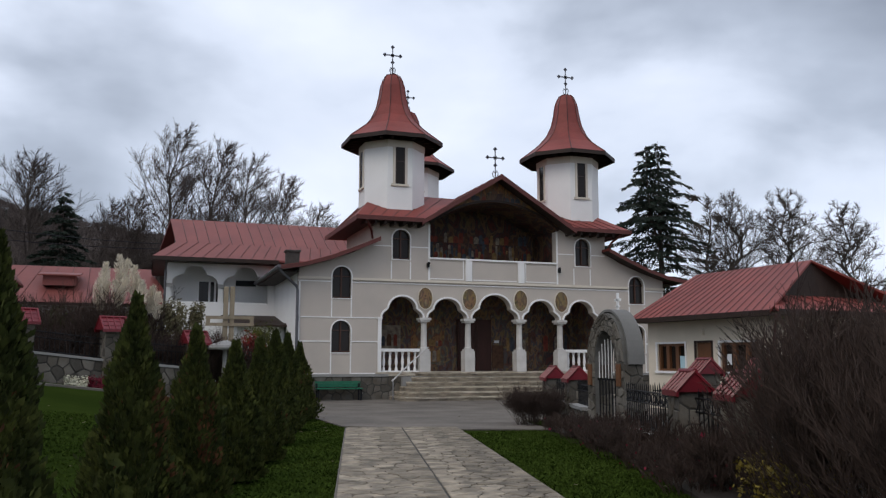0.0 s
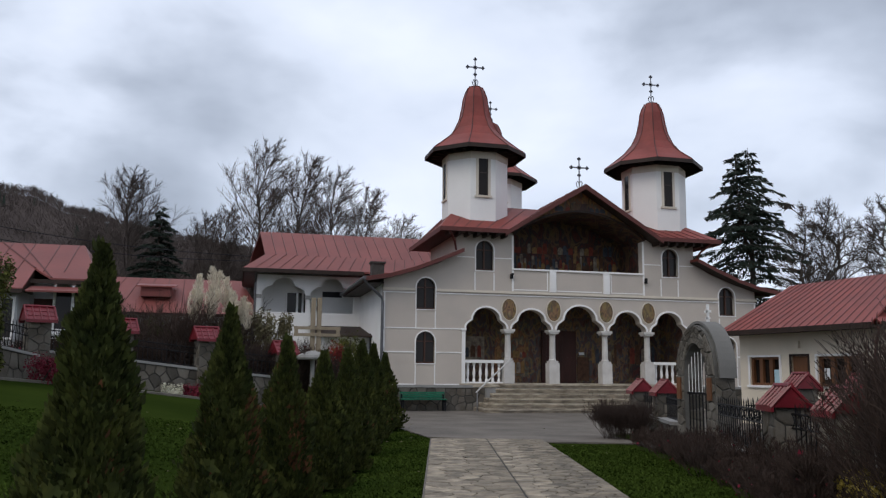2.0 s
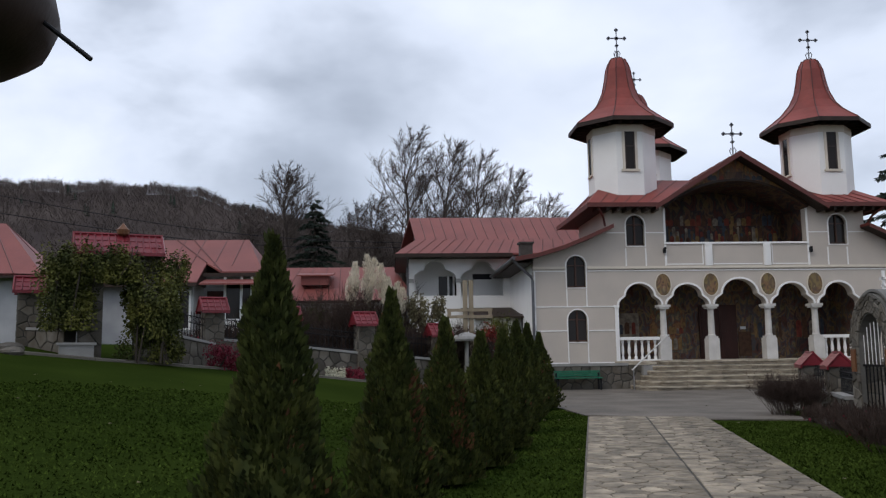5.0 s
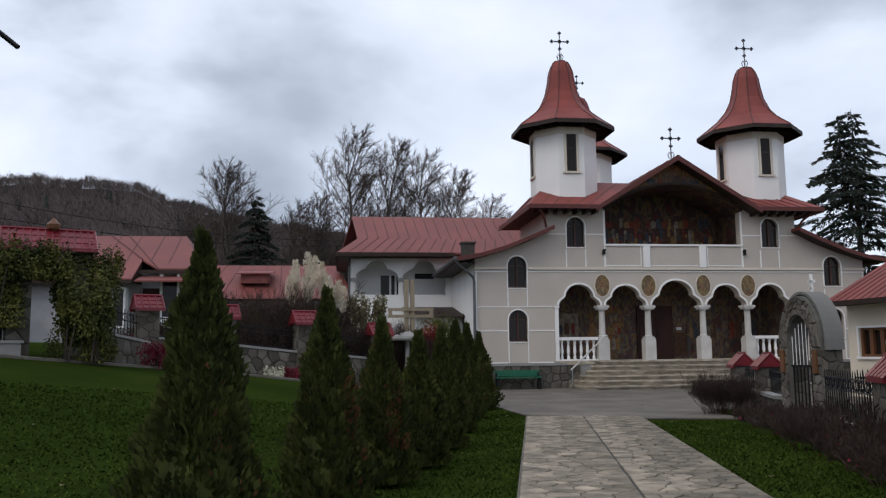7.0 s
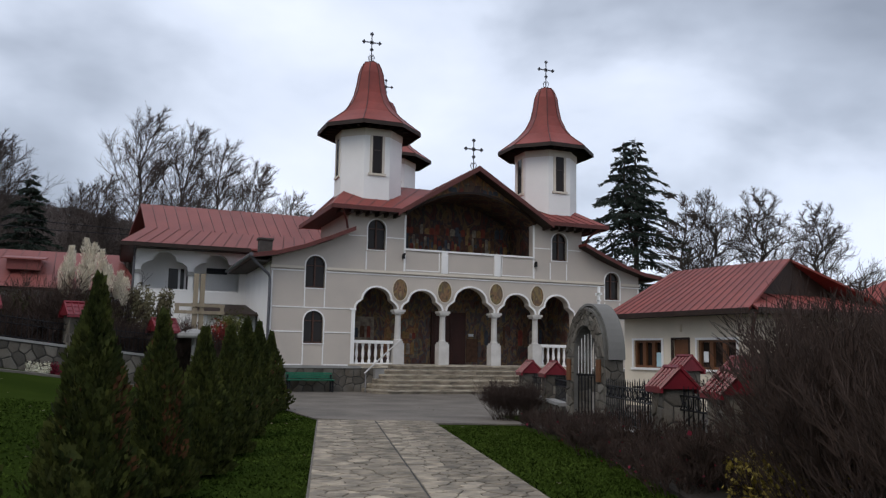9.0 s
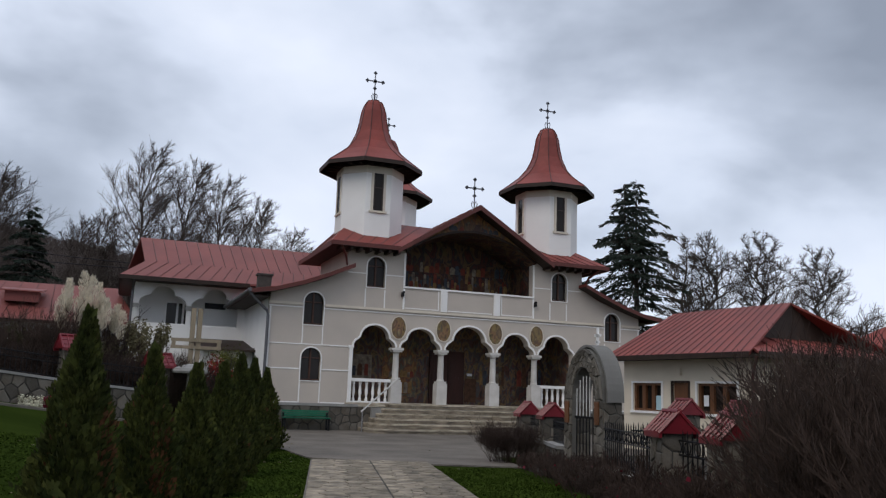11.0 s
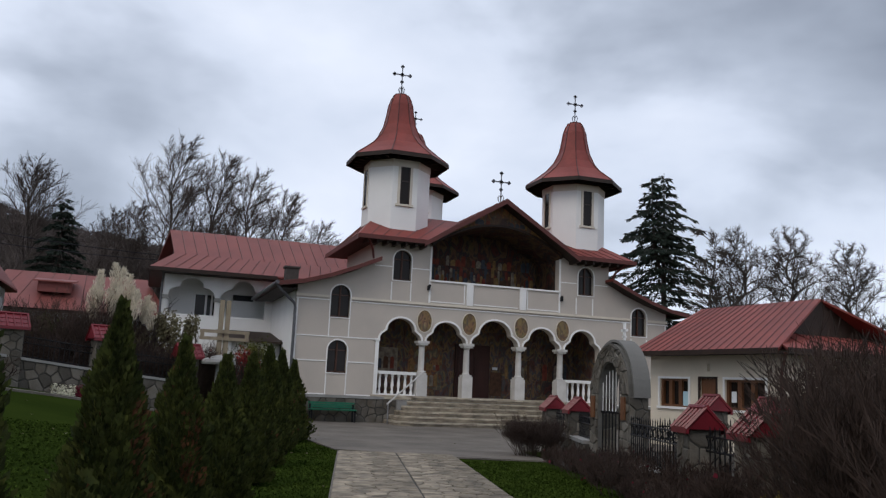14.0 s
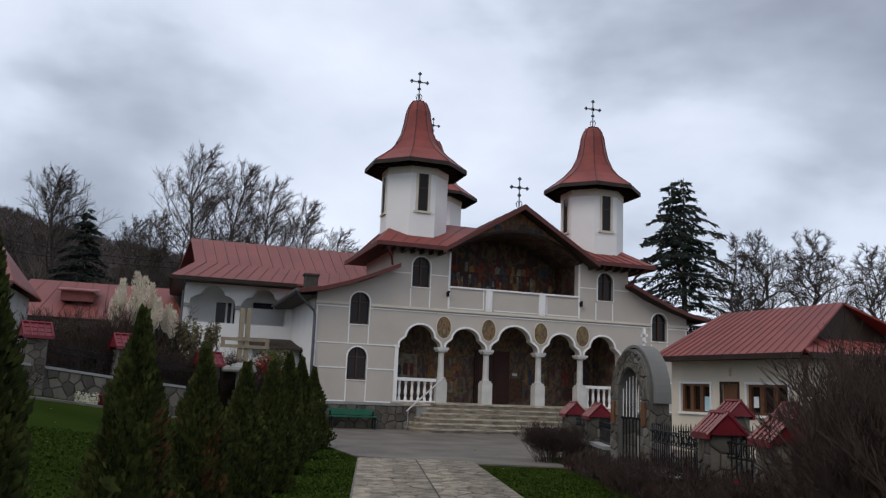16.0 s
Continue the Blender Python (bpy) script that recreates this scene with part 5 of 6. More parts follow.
part("side_roof", Shape().sheet((-27.1, 0.0, 4.19), (-27.1, 8.0, 4.19), (-23.6, 4.0, 6.29), (-23.6, 4.0, 6.29), 0.07), ROOF_OLD, ha)
part("back_roof", Shape().sheet((-27.1, 8.0, 4.19), (-18.35, 7.9, 4.6), (-19.4, 4.0, 6.29), (-23.6, 4.0, 6.29), 0.07), ROOF_OLD, ha)
part("small_gable", Shape().prism([(0.0, 4.10), (1.65, 4.10), (1.65, 5.0)], 0.08, lambda a, b, d: (-20.72 + d, a, b)), DARK_WOOD, ha, "dark timber gable")
part("eave_board", Shape().box(-27.1, -0.03, 4.02, -20.63, 0.02, 4.16), DARK_WOOD, ha)
part("eave_board", Shape().box(-20.6, 0.84, 4.46, -18.35, 0.89, 4.60), DARK_WOOD, ha)
part("gutter_pipe", Shape().tube([(-18.4, 0.8, 4.55), (-18.45, 0.9, 4.25), (-18.72, 1.1, 3.9), (-18.72, 1.1, 1.2)], 0.05, 6), ZINC, ha, "dark zinc downpipe")
house_window(ha, -21.75, 0.5, 2.5, 0.75, 1.35)
house_window(ha, -26.2, 0.5, 2.5, 1.0, 1.35)
part("porch_floor", Shape().box(-20.85, 0.95, 0.8, -18.75, 2.2, 1.95), CONCRETE, ha)
part("porch_parapet", Shape().box(-19.75, 0.95, 1.95, -18.75, 1.07, 2.85), WHITE, ha, "white porch parapet")
for x in (-19.82, -19.2, -18.8):
    part("porch_post", Shape().box(x, 0.93, 1.95, x + 0.09, 1.05, 4.5), WHITE, ha)
part("porch_glass", Shape().box(-19.73, 1.0, 2.85, -18.8, 1.02, 4.3), GLASS, ha)
part("porch_door", Shape().box(-20.7, 2.12, 1.95, -19.9, 2.19, 4.0), DOOR, ha, "dark red-brown porch door")
part("porch_roof", Shape().sheet((-20.55, 0.05, 4.14), (-18.5, 0.05, 4.14), (-18.5, 0.95, 4.36), (-20.55, 0.95, 4.36), 0.06), ROOF_OLD, ha, "shallow sheet porch roof")
hc = old_house("low_house", "low white outbuilding with long red sheet roof", (-20.2, 10.8, 1.2), 0, 7.4, 6.0, 3.0, 1.9, ROOF_OLD, 0.5)
part("dormer", Shape().box(2.2, 0.4, 3.75, 3.6, 1.6, 4.25).sheet((2.0, 0.2, 4.25), (3.8, 0.2, 4.25), (3.8, 1.9, 4.5), (2.0, 1.9, 4.5), 0.06), ROOF_OLD, hc, "small roof hatch")
house_window(hc, 2.6, 0, 1.0, 1.1, 1.1)
house_window(hc, 5.2, 0, 1.0, 1.1, 1.1)
hd = old_house("corner_house", "white house corner with red roof and brown window", (-31.6, -4.6, 1.35), 10, 6.4, 5.5, 2.9, 2.0, ROOF_OLD)
house_window(hd, 4.2, 0, 0.8, 1.0, 1.2)
he = old_house("back_house", "red-roofed house partly hidden behind shrubs", (13.0, -10.5, 0), 5, 8.0, 6.0, 2.9, 1.7, ROOF)

# ---------------------------------------------------------------- garden things
bench = thing("bench", "green painted slatted bench against the church plinth", "bench", (-6.5, -0.42, 0.02))
for sx in (-1, 1):
    part("leg", Shape().box(sx * 0.80 - 0.03, -0.22, 0, sx * 0.80 + 0.03, -0.16, 0.42).box(sx * 0.80 - 0.03, 0.14, 0, sx * 0.80 + 0.03, 0.20, 0.62).box(sx * 0.80 - 0.03, -0.22, 0.36, sx * 0.80 + 0.03, 0.2, 0.40), IRON, bench)
for k in range(4):
    part("seat_slat", Shape().box(-0.86, -0.24 + 0.105 * k, 0.42, 0.86, -0.155 + 0.105 * k, 0.455), GREEN, bench)
for k in range(3):
    part("back_slat", Shape().box(-0.86, 0.16 + 0.02 * k, 0.49 + 0.075 * k, 0.86, 0.19 + 0.02 * k, 0.55 + 0.075 * k), GREEN, bench)

wc = thing("wooden_cross", "tall pale timber cross with paired beams in the garden", "cross", (-10.85, -3.6, 0.3))
part("post", Shape().box(-0.17, -0.09, 0, -0.03, 0.09, 3.55), PALE_WOOD, wc)
part("post", Shape().box(0.03, -0.09, 0, 0.17, 0.09, 3.55), PALE_WOOD, wc)
part("crossbeam", Shape().box(-0.72, -0.13, 2.50, 0.80, -0.092, 2.60).box(-0.72, -0.13, 2.28, 0.80, -0.092, 2.38).box(-0.70, -0.128, 2.38, -0.58, -0.09, 2.5).box(0.66, -0.128, 2.38, 0.78, -0.09, 2.5), PALE_WOOD, wc)
well = thing("round_canopy", "pale round canopy on a slim post among shrubs", "canopy", (-11.0, -4.5, 0.4))
part("disc", Shape().lathe([(0.5, 1.42), (0.53, 1.48), (0.50, 1.56), (0.2, 1.66), (0.05, 1.7)], 18), CONCRETE, well)
part("post", Shape().tube([(0, 0, 0), (0, 0, 1.45)], 0.07, 8), CONCRETE, well)

kerb = thing("garden_kerb", "narrow pale concrete garden walk across the lawn", "path", kind="structure")
ks = Shape()
pts = [(-27.0, -15.6), (-23.0, -13.2), (-20.3, -11.4), (-18.0, -9.2), (-15.6, -7.2), (-13.0, -5.9), (-10.4, -4.9)]
for (xa, ya), (xb, yb) in zip(pts, pts[1:]):
    n = Vector((-(yb - ya), xb - xa)).normalized() * 0.10
    for j in range(4):
        p, q = Vector((xa, ya)).lerp(Vector((xb, yb)), j / 4), Vector((xa, ya)).lerp(Vector((xb, yb)), (j + 1) / 4)
        c = [p + n, q + n, q - n, p - n]
        ks.add([(v.x, v.y, ground_z(v.x, v.y) + dz) for dz in (0.035, -0.05) for v in c], [(0, 1, 2, 3), (7, 6, 5, 4), (0, 4, 5, 1), (1, 5, 6, 2), (2, 6, 7, 3), (3, 7, 4, 0)])
part("walk_slab", ks, BED, kerb)
yard = Shape().prism([(-3.2, -11.6), (-4.5, -16.0), (-5.7, -20.8), (-7.5, -28.0), (6, -28.0), (8, -11.6)], 0.03, lambda a, b, d: (a, b, d - 0.02))
solid("yard", yard, YARD, "dark damp gravel yard before the shop", "yard", "structure")
beds = Shape()
beds.prism([(-3.9, -12.6), (-4.1, -13.6), (-4.9, -14.3), (-5.5, -17.5), (-6.5, -20.5), (-7.6, -23.5), (-9.2, -29.0), (-7.6, -29.0), (-6.3, -22.5), (-5.9, -20.9), (-4.9, -17.4), (-4.3, -14.5)], 0.05, lambda a, b, d: (a, b, d - 0.02))
solid("flower_bed", beds, SOIL, "dark bare soil bed along the shop fence", "bed", "structure")
rk = random.Random(77)
for x, y, s in ((-21.6, -12.6, 0.26), (-21.9, -12.1, 0.32), (-22.2, -12.9, 0.3)):
    b = Shape().lathe([(s * 0.5, -0.1), (s, 0.05), (s * 0.9, s * 0.4), (s * 0.5, s * 0.62), (s * 0.1, s * 0.68)], 9)
    b.v = [(p[0] * rk.uniform(0.85, 1.2), p[1] * rk.uniform(0.75, 1.1), p[2]) for p in b.v]
    ob = solid("boulder", b, FIELDSTONE, "rounded grey boulder lying on the lawn", "rock", group="boulders on the lawn")
    ob.location = (x, y, ground_z(x, y) - 0.03)

# dark shelter close to the walker: only its rounded eave and thin spout come into view
sh = thing("shelter_roof", "dark rounded shelter eave with a thin spout", "shelter", (-19.80, -21.05, -0.87))
sh.scale = (2.0, 2.0, 2.0)
part("eave", Shape().lathe([(0.60, 3.02), (0.84, 3.09), (1.0, 3.2), (1.07, 3.38), (1.02, 3.6), (0.78, 3.95), (0.1, 4.4)], 28), DARK_WOOD, sh, "dark rounded eave", smooth=True)
part("post", Shape().tube([(0, 0, 0.5), (0, 0, 3.1)], 0.14, 8), DARK_WOOD, sh)
part("spout", Shape().tube([(1.02, 0.05, 3.28), (1.33, 0.03, 3.03)], 0.016, 8), IRON, sh, "thin metal spout")


# ---------------------------------------------------------------- plants
def grow(s, rnd, p, d, length, radius, depth, spread=0.55, droop=0.0, sides=4, keep=0.72, least=0.004):
    """A branch with kinks that forks into thinner ones."""
    radius = max(radius, least)
    path, radii = [p.copy()], [radius]
    n = 3 if depth > 1 else 2
    for k in range(n):
        d = (d + Vector((rnd.uniform(-0.11, 0.11), rnd.uniform(-0.11, 0.11), rnd.uniform(-0.04, 0.12) - droop))).normalized()
        p = p + d * length / n
        path.append(p.copy())
        radii.append(radius * (1 - (1 - keep) * (k + 1) / n))
    s.tube(path, radii, sides if depth > 2 else 3, cap=False)
    if depth <= 0:
        return
    forks = rnd.choice((2, 3, 3)) if depth > 1 else rnd.choice((3, 4))
    for k in range(forks):
        at = path[-1] if k == 0 else path[rnd.randint(1, len(path) - 1)]
        nd = (d + Vector((rnd.gauss(0, spread), rnd.gauss(0, spread), rnd.uniform(-0.15, 0.35)))).normalized()
        grow(s, rnd, at, nd, length * rnd.uniform(0.62, 0.86), radius * keep * rnd.uniform(0.55, 0.8), depth - 1, spread, droop, sides, keep, least)


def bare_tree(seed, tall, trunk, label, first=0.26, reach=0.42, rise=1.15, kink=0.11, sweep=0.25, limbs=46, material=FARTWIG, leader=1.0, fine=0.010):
    """A leafless tree: a leader with limbs up its length, boughs on the limbs and twigs on the boughs, swept by the wind."""
    t = thing("bare_tree", label, "tree")
    rnd = random.Random(seed)

    def way(p, d, length, steps, bend, lift):
        pts = [p.copy()]
        for k in range(steps):
            d = (d + Vector((rnd.gauss(0, bend) + sweep * 0.10, rnd.gauss(0, bend), rnd.gauss(0, bend) + lift))).normalized()
            p = p + d * length / steps
            pts.append(p.copy())
        return pts, d

    stem = [Vector((0, 0, -0.3))]
    for k in range(1, 11):
        f = k / 10
        stem.append(Vector((sweep * tall * 0.10 * f * f + rnd.gauss(0, kink * 1.6), rnd.gauss(0, kink * 1.6), tall * leader * f)))
    s, c = Shape(), Shape()
    s.tube(stem, [trunk * (1 - k / 10.6) ** 1.15 + 0.012 for k in range(11)], 7)
    for k in range(limbs):
        h = first + (0.97 - first) * (k + rnd.random()) / limbs
        i = min(9, int(h * 10))
        p = stem[i].lerp(stem[i + 1], h * 10 - i)
        a = k * 2.4 + rnd.uniform(-0.5, 0.5)
        ln = tall * reach * (1.05 - h) ** 0.62 * rnd.uniform(0.75, 1.15)
        d = Vector((math.cos(a), math.sin(a), rise * rnd.uniform(0.7, 1.3))).normalized()
        limb, d1 = way(p, d, ln, 6, kink, 0.05)
        r0 = trunk * 0.30 * (1.1 - h) + 0.010
        c.tube(limb, [r0 * (1 - j / 7) + 0.006 for j in range(7)], 4, cap=False)
        for q in range(14):
            f = 0.15 + 0.85 * (q + rnd.random()) / 14
            j = min(5, int(f * 6))
            p2 = limb[j].lerp(limb[j + 1], f * 6 - j)
            d2 = ((limb[j + 1] - limb[j]).normalized() + Vector((rnd.gauss(0, 0.55), rnd.gauss(0, 0.55), rnd.gauss(0.15, 0.35)))).normalized()
            bough, d3 = way(p2, d2, ln * 0.42 * (1.15 - 0.6 * f) * rnd.uniform(0.6, 1.2), 3, kink * 1.2, 0.03)
            c.tube(bough, [0.016, 0.013, 0.010, 0.006], 3, cap=False)
            for w in range(8):
                f2 = rnd.uniform(0.2, 1.0)
                j = min(2, int(f2 * 3))
                p3 = bough[j].lerp(bough[j + 1], f2 * 3 - j)
                d3 = ((bough[j + 1] - bough[j]).normalized() + Vector((rnd.gauss(0, 0.5), rnd.gauss(0, 0.5), rnd.gauss(0.1, 0.35)))).normalized()
                twig, _ = way(p3, d3, ln * rnd.uniform(0.10, 0.22), 2, kink * 1.3, 0.03)
                c.tube(twig, [fine, fine * 0.8, fine * 0.45], 3, cap=False)
    part("trunk", s, BARK, t)
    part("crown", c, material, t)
    return t


def place(ob, spots):
    """Stands the first at the first spot and copies at the rest: x, y, z, size, turn."""
    for k, (x, y, z, size, turn) in enumerate(spots):
        m = pose(x, y, z, 0, 0, turn)
        if k:
            copy_thing(ob, m).scale = (size, size, size)
    x, y, z, size, turn = spots[0]
    ob.matrix_world = pose(x, y, z, 0, 0, turn)
    ob.scale = (size, size, size)


def spray(s, rnd, p, d, size, flat=0.5):
    """A small leafy blade: two crossed slim kites."""
    d = d.normalized()
    u = d.orthogonal().normalized()
    u = (Matrix.Rotation(rnd.uniform(0, 6.28), 3, d) @ u) * size * flat
    e = d * size
    s.add([p, p + e * 0.5 + u, p + e, p + e * 0.5 - u], [(0, 1, 2, 3)])


def thuja(seed, tall, wide, brown=0.0):
    t = thing("thuja", "slim dark green columnar thuja bordering the path", "conifer", group="thuja row by the path")
    rnd = random.Random(seed)
    s, b, core = Shape(), Shape(), Shape()
    part("trunk", Shape().tube([(0, 0, -0.1), (0.02, 0, tall * 0.9)], [0.05, 0.01], 6), BARK, t)
    prof = lambda h: wide * min(1.0, 0.80 + 1.2 * h) * (1 - h ** 1.35) ** 1.05 * (1 + 0.07 * math.sin(11 * h + seed))
    core.lathe([(prof(k / 12) * 0.80 + 0.004, tall * k / 12 + 0.03) for k in range(12)] + [(0.01, tall * 0.97)], 12)
    part("inner_crown", core, THUJA, t)
    n = int(9000 * tall / 2)
    side = rnd.uniform(-1.2, 0.4)
    for k in range(n):
        h = rnd.random() ** 1.25
        a = rnd.uniform(0, 2 * math.pi)
        lump = 1 + 0.17 * math.sin(3 * a + 14 * h + seed) + 0.13 * math.sin(7 * a - 23 * h) + 0.09 * math.sin(13 * a + 41 * h)
        r = prof(h) * lump * rnd.uniform(0.74, 1.05)
        p = Vector((r * math.cos(a), r * math.sin(a), 0.03 + h * tall * 0.985))
        d = Vector((math.cos(a) * 0.62, math.sin(a) * 0.62, 1.0 + rnd.uniform(-0.3, 0.3)))
        isb = brown and rnd.random() < brown * (2.5 if abs(math.atan2(math.sin(a - side), math.cos(a - side))) < 0.5 and 0.2 < h < 0.6 else 0.06)
        spray(b if isb else s, rnd, p, d, rnd.uniform(0.045, 0.095), 0.27)
    for k in range(26):
        p = Vector((rnd.gauss(0, 0.02), rnd.gauss(0, 0.02), tall * rnd.uniform(0.9, 1.0)))
        spray(s, rnd, p, Vector((rnd.gauss(0, 0.25), rnd.gauss(0, 0.25), 1)), 0.12, 0.25)
    tagged(part("foliage", s, THUJA, t), kind="")
    if b.v:
        part("browned_sprays", b, THUJA_BROWN, t, "rust-brown dead sprays")
    return t


ROW = [(-14.24, -25.2, 2.30, 0.45), (-13.38, -23.15, 2.02, 0.40), (-12.77, -21.77, 1.80, 0.37), (-12.22, -20.4, 1.68, 0.38),
       (-11.67, -18.47, 1.76, 0.41), (-11.09, -16.0, 1.98, 0.44), (-10.42, -13.1, 2.02, 0.44), (-9.66, -10.2, 1.90, 0.46)]
for k, (x, y, tall, wide) in enumerate(ROW):
    th = thuja(100 + k, tall, wide, 0.16 if k in (1, 2) else 0.02)
    th.location = (x, y, ground_z(x, y))


def conifer(seed, tall, slope, cap, thick, twin=0.0):
    """Whorls of level branches with hanging needle sprays; some have a second leader."""
    t = thing("spruce", "tall dark spruce with drooping tiered branches", "conifer")
    rnd = random.Random(seed)
    s, tr = Shape(), Shape()
    tr.tube([(0, 0, -0.3), (0, 0, tall * 0.5), (0, 0, tall)], [0.018 * tall, 0.011 * tall, 0.01], 6)
    stems = [(0.0, 0.06, tall)]
    if twin:
        tr.tube([(0, 0, tall * 0.55), (twin * 0.8, 0, tall * 0.68), (twin, 0, tall * 0.975)], [0.008 * tall, 0.006 * tall, 0.01], 6)
        stems.append((twin, 0.62, tall * 0.975))
    for off, low, hgt in stems:
        z = hgt * low
        while z < hgt - 0.15:
            rem = hgt - z
            reach = min(cap, slope * rem + 0.12) * rnd.uniform(0.82, 1.12)
            n = rnd.randint(5, 7)
            a0 = rnd.uniform(0, 6.28)
            for j in range(n):
                a = a0 + 6.283 * j / n + rnd.uniform(-0.3, 0.3)
                ln = reach * rnd.uniform(0.6, 1.1)
                o = Vector((off, 0, z + rnd.uniform(-0.26, 0.26)))
                out = Vector((math.cos(a), math.sin(a), 0))
                mid = o + out * ln * 0.55 + Vector((0, 0, -0.10 * ln + 0.10))
                tip = o + out * ln + Vector((0, 0, -0.22 * ln + rnd.uniform(-0.15, 0.15)))
                tr.tube([o, mid, tip], [0.03, 0.02, 0.005], 3, cap=False)
                side = Vector((-out.y, out.x, 0))
                m = max(10, int(ln * thick))
                for q in range(m):
                    f = ((q + rnd.random()) / m) ** 0.85
                    p = o.lerp(mid, f / 0.55) if f < 0.55 else mid.lerp(tip, (f - 0.55) / 0.45)
                    w = 0.30 * ln * (1 - f) ** 0.7 * rnd.uniform(-1, 1)
                    d = out * 0.7 + side * (0.8 if w > 0 else -0.8) * rnd.random() + Vector((0, 0, rnd.uniform(-1.0, 0.0)))
                    spray(s, rnd, p + side * w + Vector((0, 0, -abs(w) * 0.22)), d, rnd.uniform(0.16, 0.36), 0.15)
            z += 0.34 + 0.025 * rem + rnd.uniform(0, 0.14)
    part("trunk", tr, BARK, t)
    part("foliage", s, SPRUCE, t)
    return t


big = conifer(3, 14.75, 0.60, 3.1, 60, -0.85)
big.location = (15.45, 11.0, 0)
small = conifer(4, 10.3, 0.46, 2.6, 110)
small.location = (-18.45, 23.4, 1.4)

# bare woods behind the wing and the houses
ta = bare_tree(1, 17.0, 0.21, "tall bare tree with ascending wind-swept grey branches", sweep=0.45)
place(ta, [(-12.6, 27, 0.5, 0.96, 0), (-7.5, 27.5, 0.5, 0.88, 20), (-14.9, 29, 1.0, 0.68, 340), (-2.6, 27, 0.3, 0.70, 10)])
tb = bare_tree(2, 16.2, 0.19, "tall bare tree with slim grey limbs", sweep=0.5, reach=0.40)
place(tb, [(-9.8, 27, 0.5, 0.96, 0), (-5.2, 27.2, 0.5, 0.84, 15), (-16.6, 33, 1.0, 0.72, 350), (-0.9, 28, 0.3, 0.66, 25)])
tl = bare_tree(5, 14.8, 0.24, "bare tree with a broad rounded crown", first=0.34, reach=0.44, rise=0.95, sweep=0.1, limbs=48)
place(tl, [(-22.2, 38, 2.0, 1.0, 0), (-26.0, 44, 2.5, 0.72, 90)])
tc_ = bare_tree(6, 11.6, 0.23, "spreading bare tree with dark crooked branches", first=0.40, reach=0.44, rise=0.75, kink=0.24, sweep=0.0, limbs=36, material=BARK, leader=0.95, fine=0.010)
place(tc_, [(22.2, 8.0, 0, 1.0, 0), (19.2, 9.0, 0, 0.98, 80), (26.4, 8.0, 0, 0.95, 170)])
tg = bare_tree(8, 11.2, 0.16, "thin crooked bare tree with a bowed leader", first=0.45, reach=0.30, rise=0.5, kink=0.26, sweep=-0.9, limbs=18, material=BARK)
tg.location = (17.3, 8.0, 0)
td = bare_tree(9, 8.2, 0.06, "slim upright bare poplar with thin shoots", first=0.12, reach=0.22, rise=3.2, kink=0.05, sweep=0.0, limbs=16)
place(td, [(21.0, -6.5, 0, 0.95, 0), (23.0, -8.0, 0, 1.05, 120), (20.0, -8.6, 0, 0.85, 200), (22.2, -5.0, 0, 0.9, 60)])


# wooded hillside: a ridge that fades behind the houses, covered by bare trees
def hill_z(x, y):
    a = math.degrees(math.atan2(x + 13.4, y + 31.3))
    d = math.hypot(x + 13.4, y + 31.3)
    crest = float(np.interp(a, [-40, -24, -19, -13.6, -12, -10.7, -8.8, -7, -3, 4, 10, 20], [0.170, 0.172, 0.176, 0.177, 0.169, 0.161, 0.153, 0.147, 0.136, 0.117, 0.098, 0.02]))
    crest += 0.0015 * math.sin(a * 1.9) + 0.001 * math.sin(a * 4.3 + 1)
    f = min(1, max(0, (d - 70) / 230))
    return crest * 300 * f * f * (3 - 2 * f) + 1.6 * f


hs = Shape()
angs = [-75 + 2.0 * i for i in range(48)]
dists = [70, 90, 110, 135, 160, 190, 220, 250, 280, 300, 330, 380]
for a in angs:
    for dd in dists:
        x, y = -13.4 + dd * math.sin(radians(a)), -31.3 + dd * math.cos(radians(a))
        z = hill_z(x, y) if dd <= 300 else hill_z(-13.4 + 300 * math.sin(radians(a)), -31.3 + 300 * math.cos(radians(a))) * (1 - (dd - 300) / 110)
        hs.v.append((x, y, z))
nd = len(dists)
hs.f = [(i * nd + j, i * nd + j + 1, (i + 1) * nd + j + 1, (i + 1) * nd + j) for i in range(len(angs) - 1) for j in range(nd - 1)]
solid("hillside", hs, HILL, "brown leafless wooded hillside behind the houses", "hill", "structure", smooth=True)
wood, evergreen = Shape(), Shape()
rnd = random.Random(12)
for k in range(17000):
    a, dd = rnd.uniform(-42, 14), 95 + 212 * rnd.random() ** 0.7
    x, y = -13.4 + dd * math.sin(radians(a)), -31.3 + dd * math.cos(radians(a))
    z = hill_z(x, y)
    h = rnd.uniform(2.6, 4.8) * (0.8 if dd < 250 else 0.75)
    if rnd.random() < 0.006 and dd > 200:
        for q in range(5):
            evergreen.lathe([(h * (0.22 - 0.04 * q), h * (0.15 + 0.17 * q)), (0.03, h * (0.42 + 0.17 * q))], 6, (x, y, z), q)
        continue
    for j in range(7):
        b = rnd.uniform(0, 6.28)
        p0 = Vector((x + rnd.uniform(-0.5, 0.5), y, z + h * rnd.uniform(0.0, 0.7)))
        r = h * rnd.uniform(0.1, 0.4)
        p1 = p0 + Vector((r * math.cos(b), r * math.sin(b), h * rnd.uniform(0.2, 0.35)))
        w = Vector((0.02 + 0.00016 * dd, 0.0, 0.0))
        wood.add([p0 - w, p0 + w, p1 + w * 0.3, p1 - w * 0.3], [(0, 1, 2, 3)])
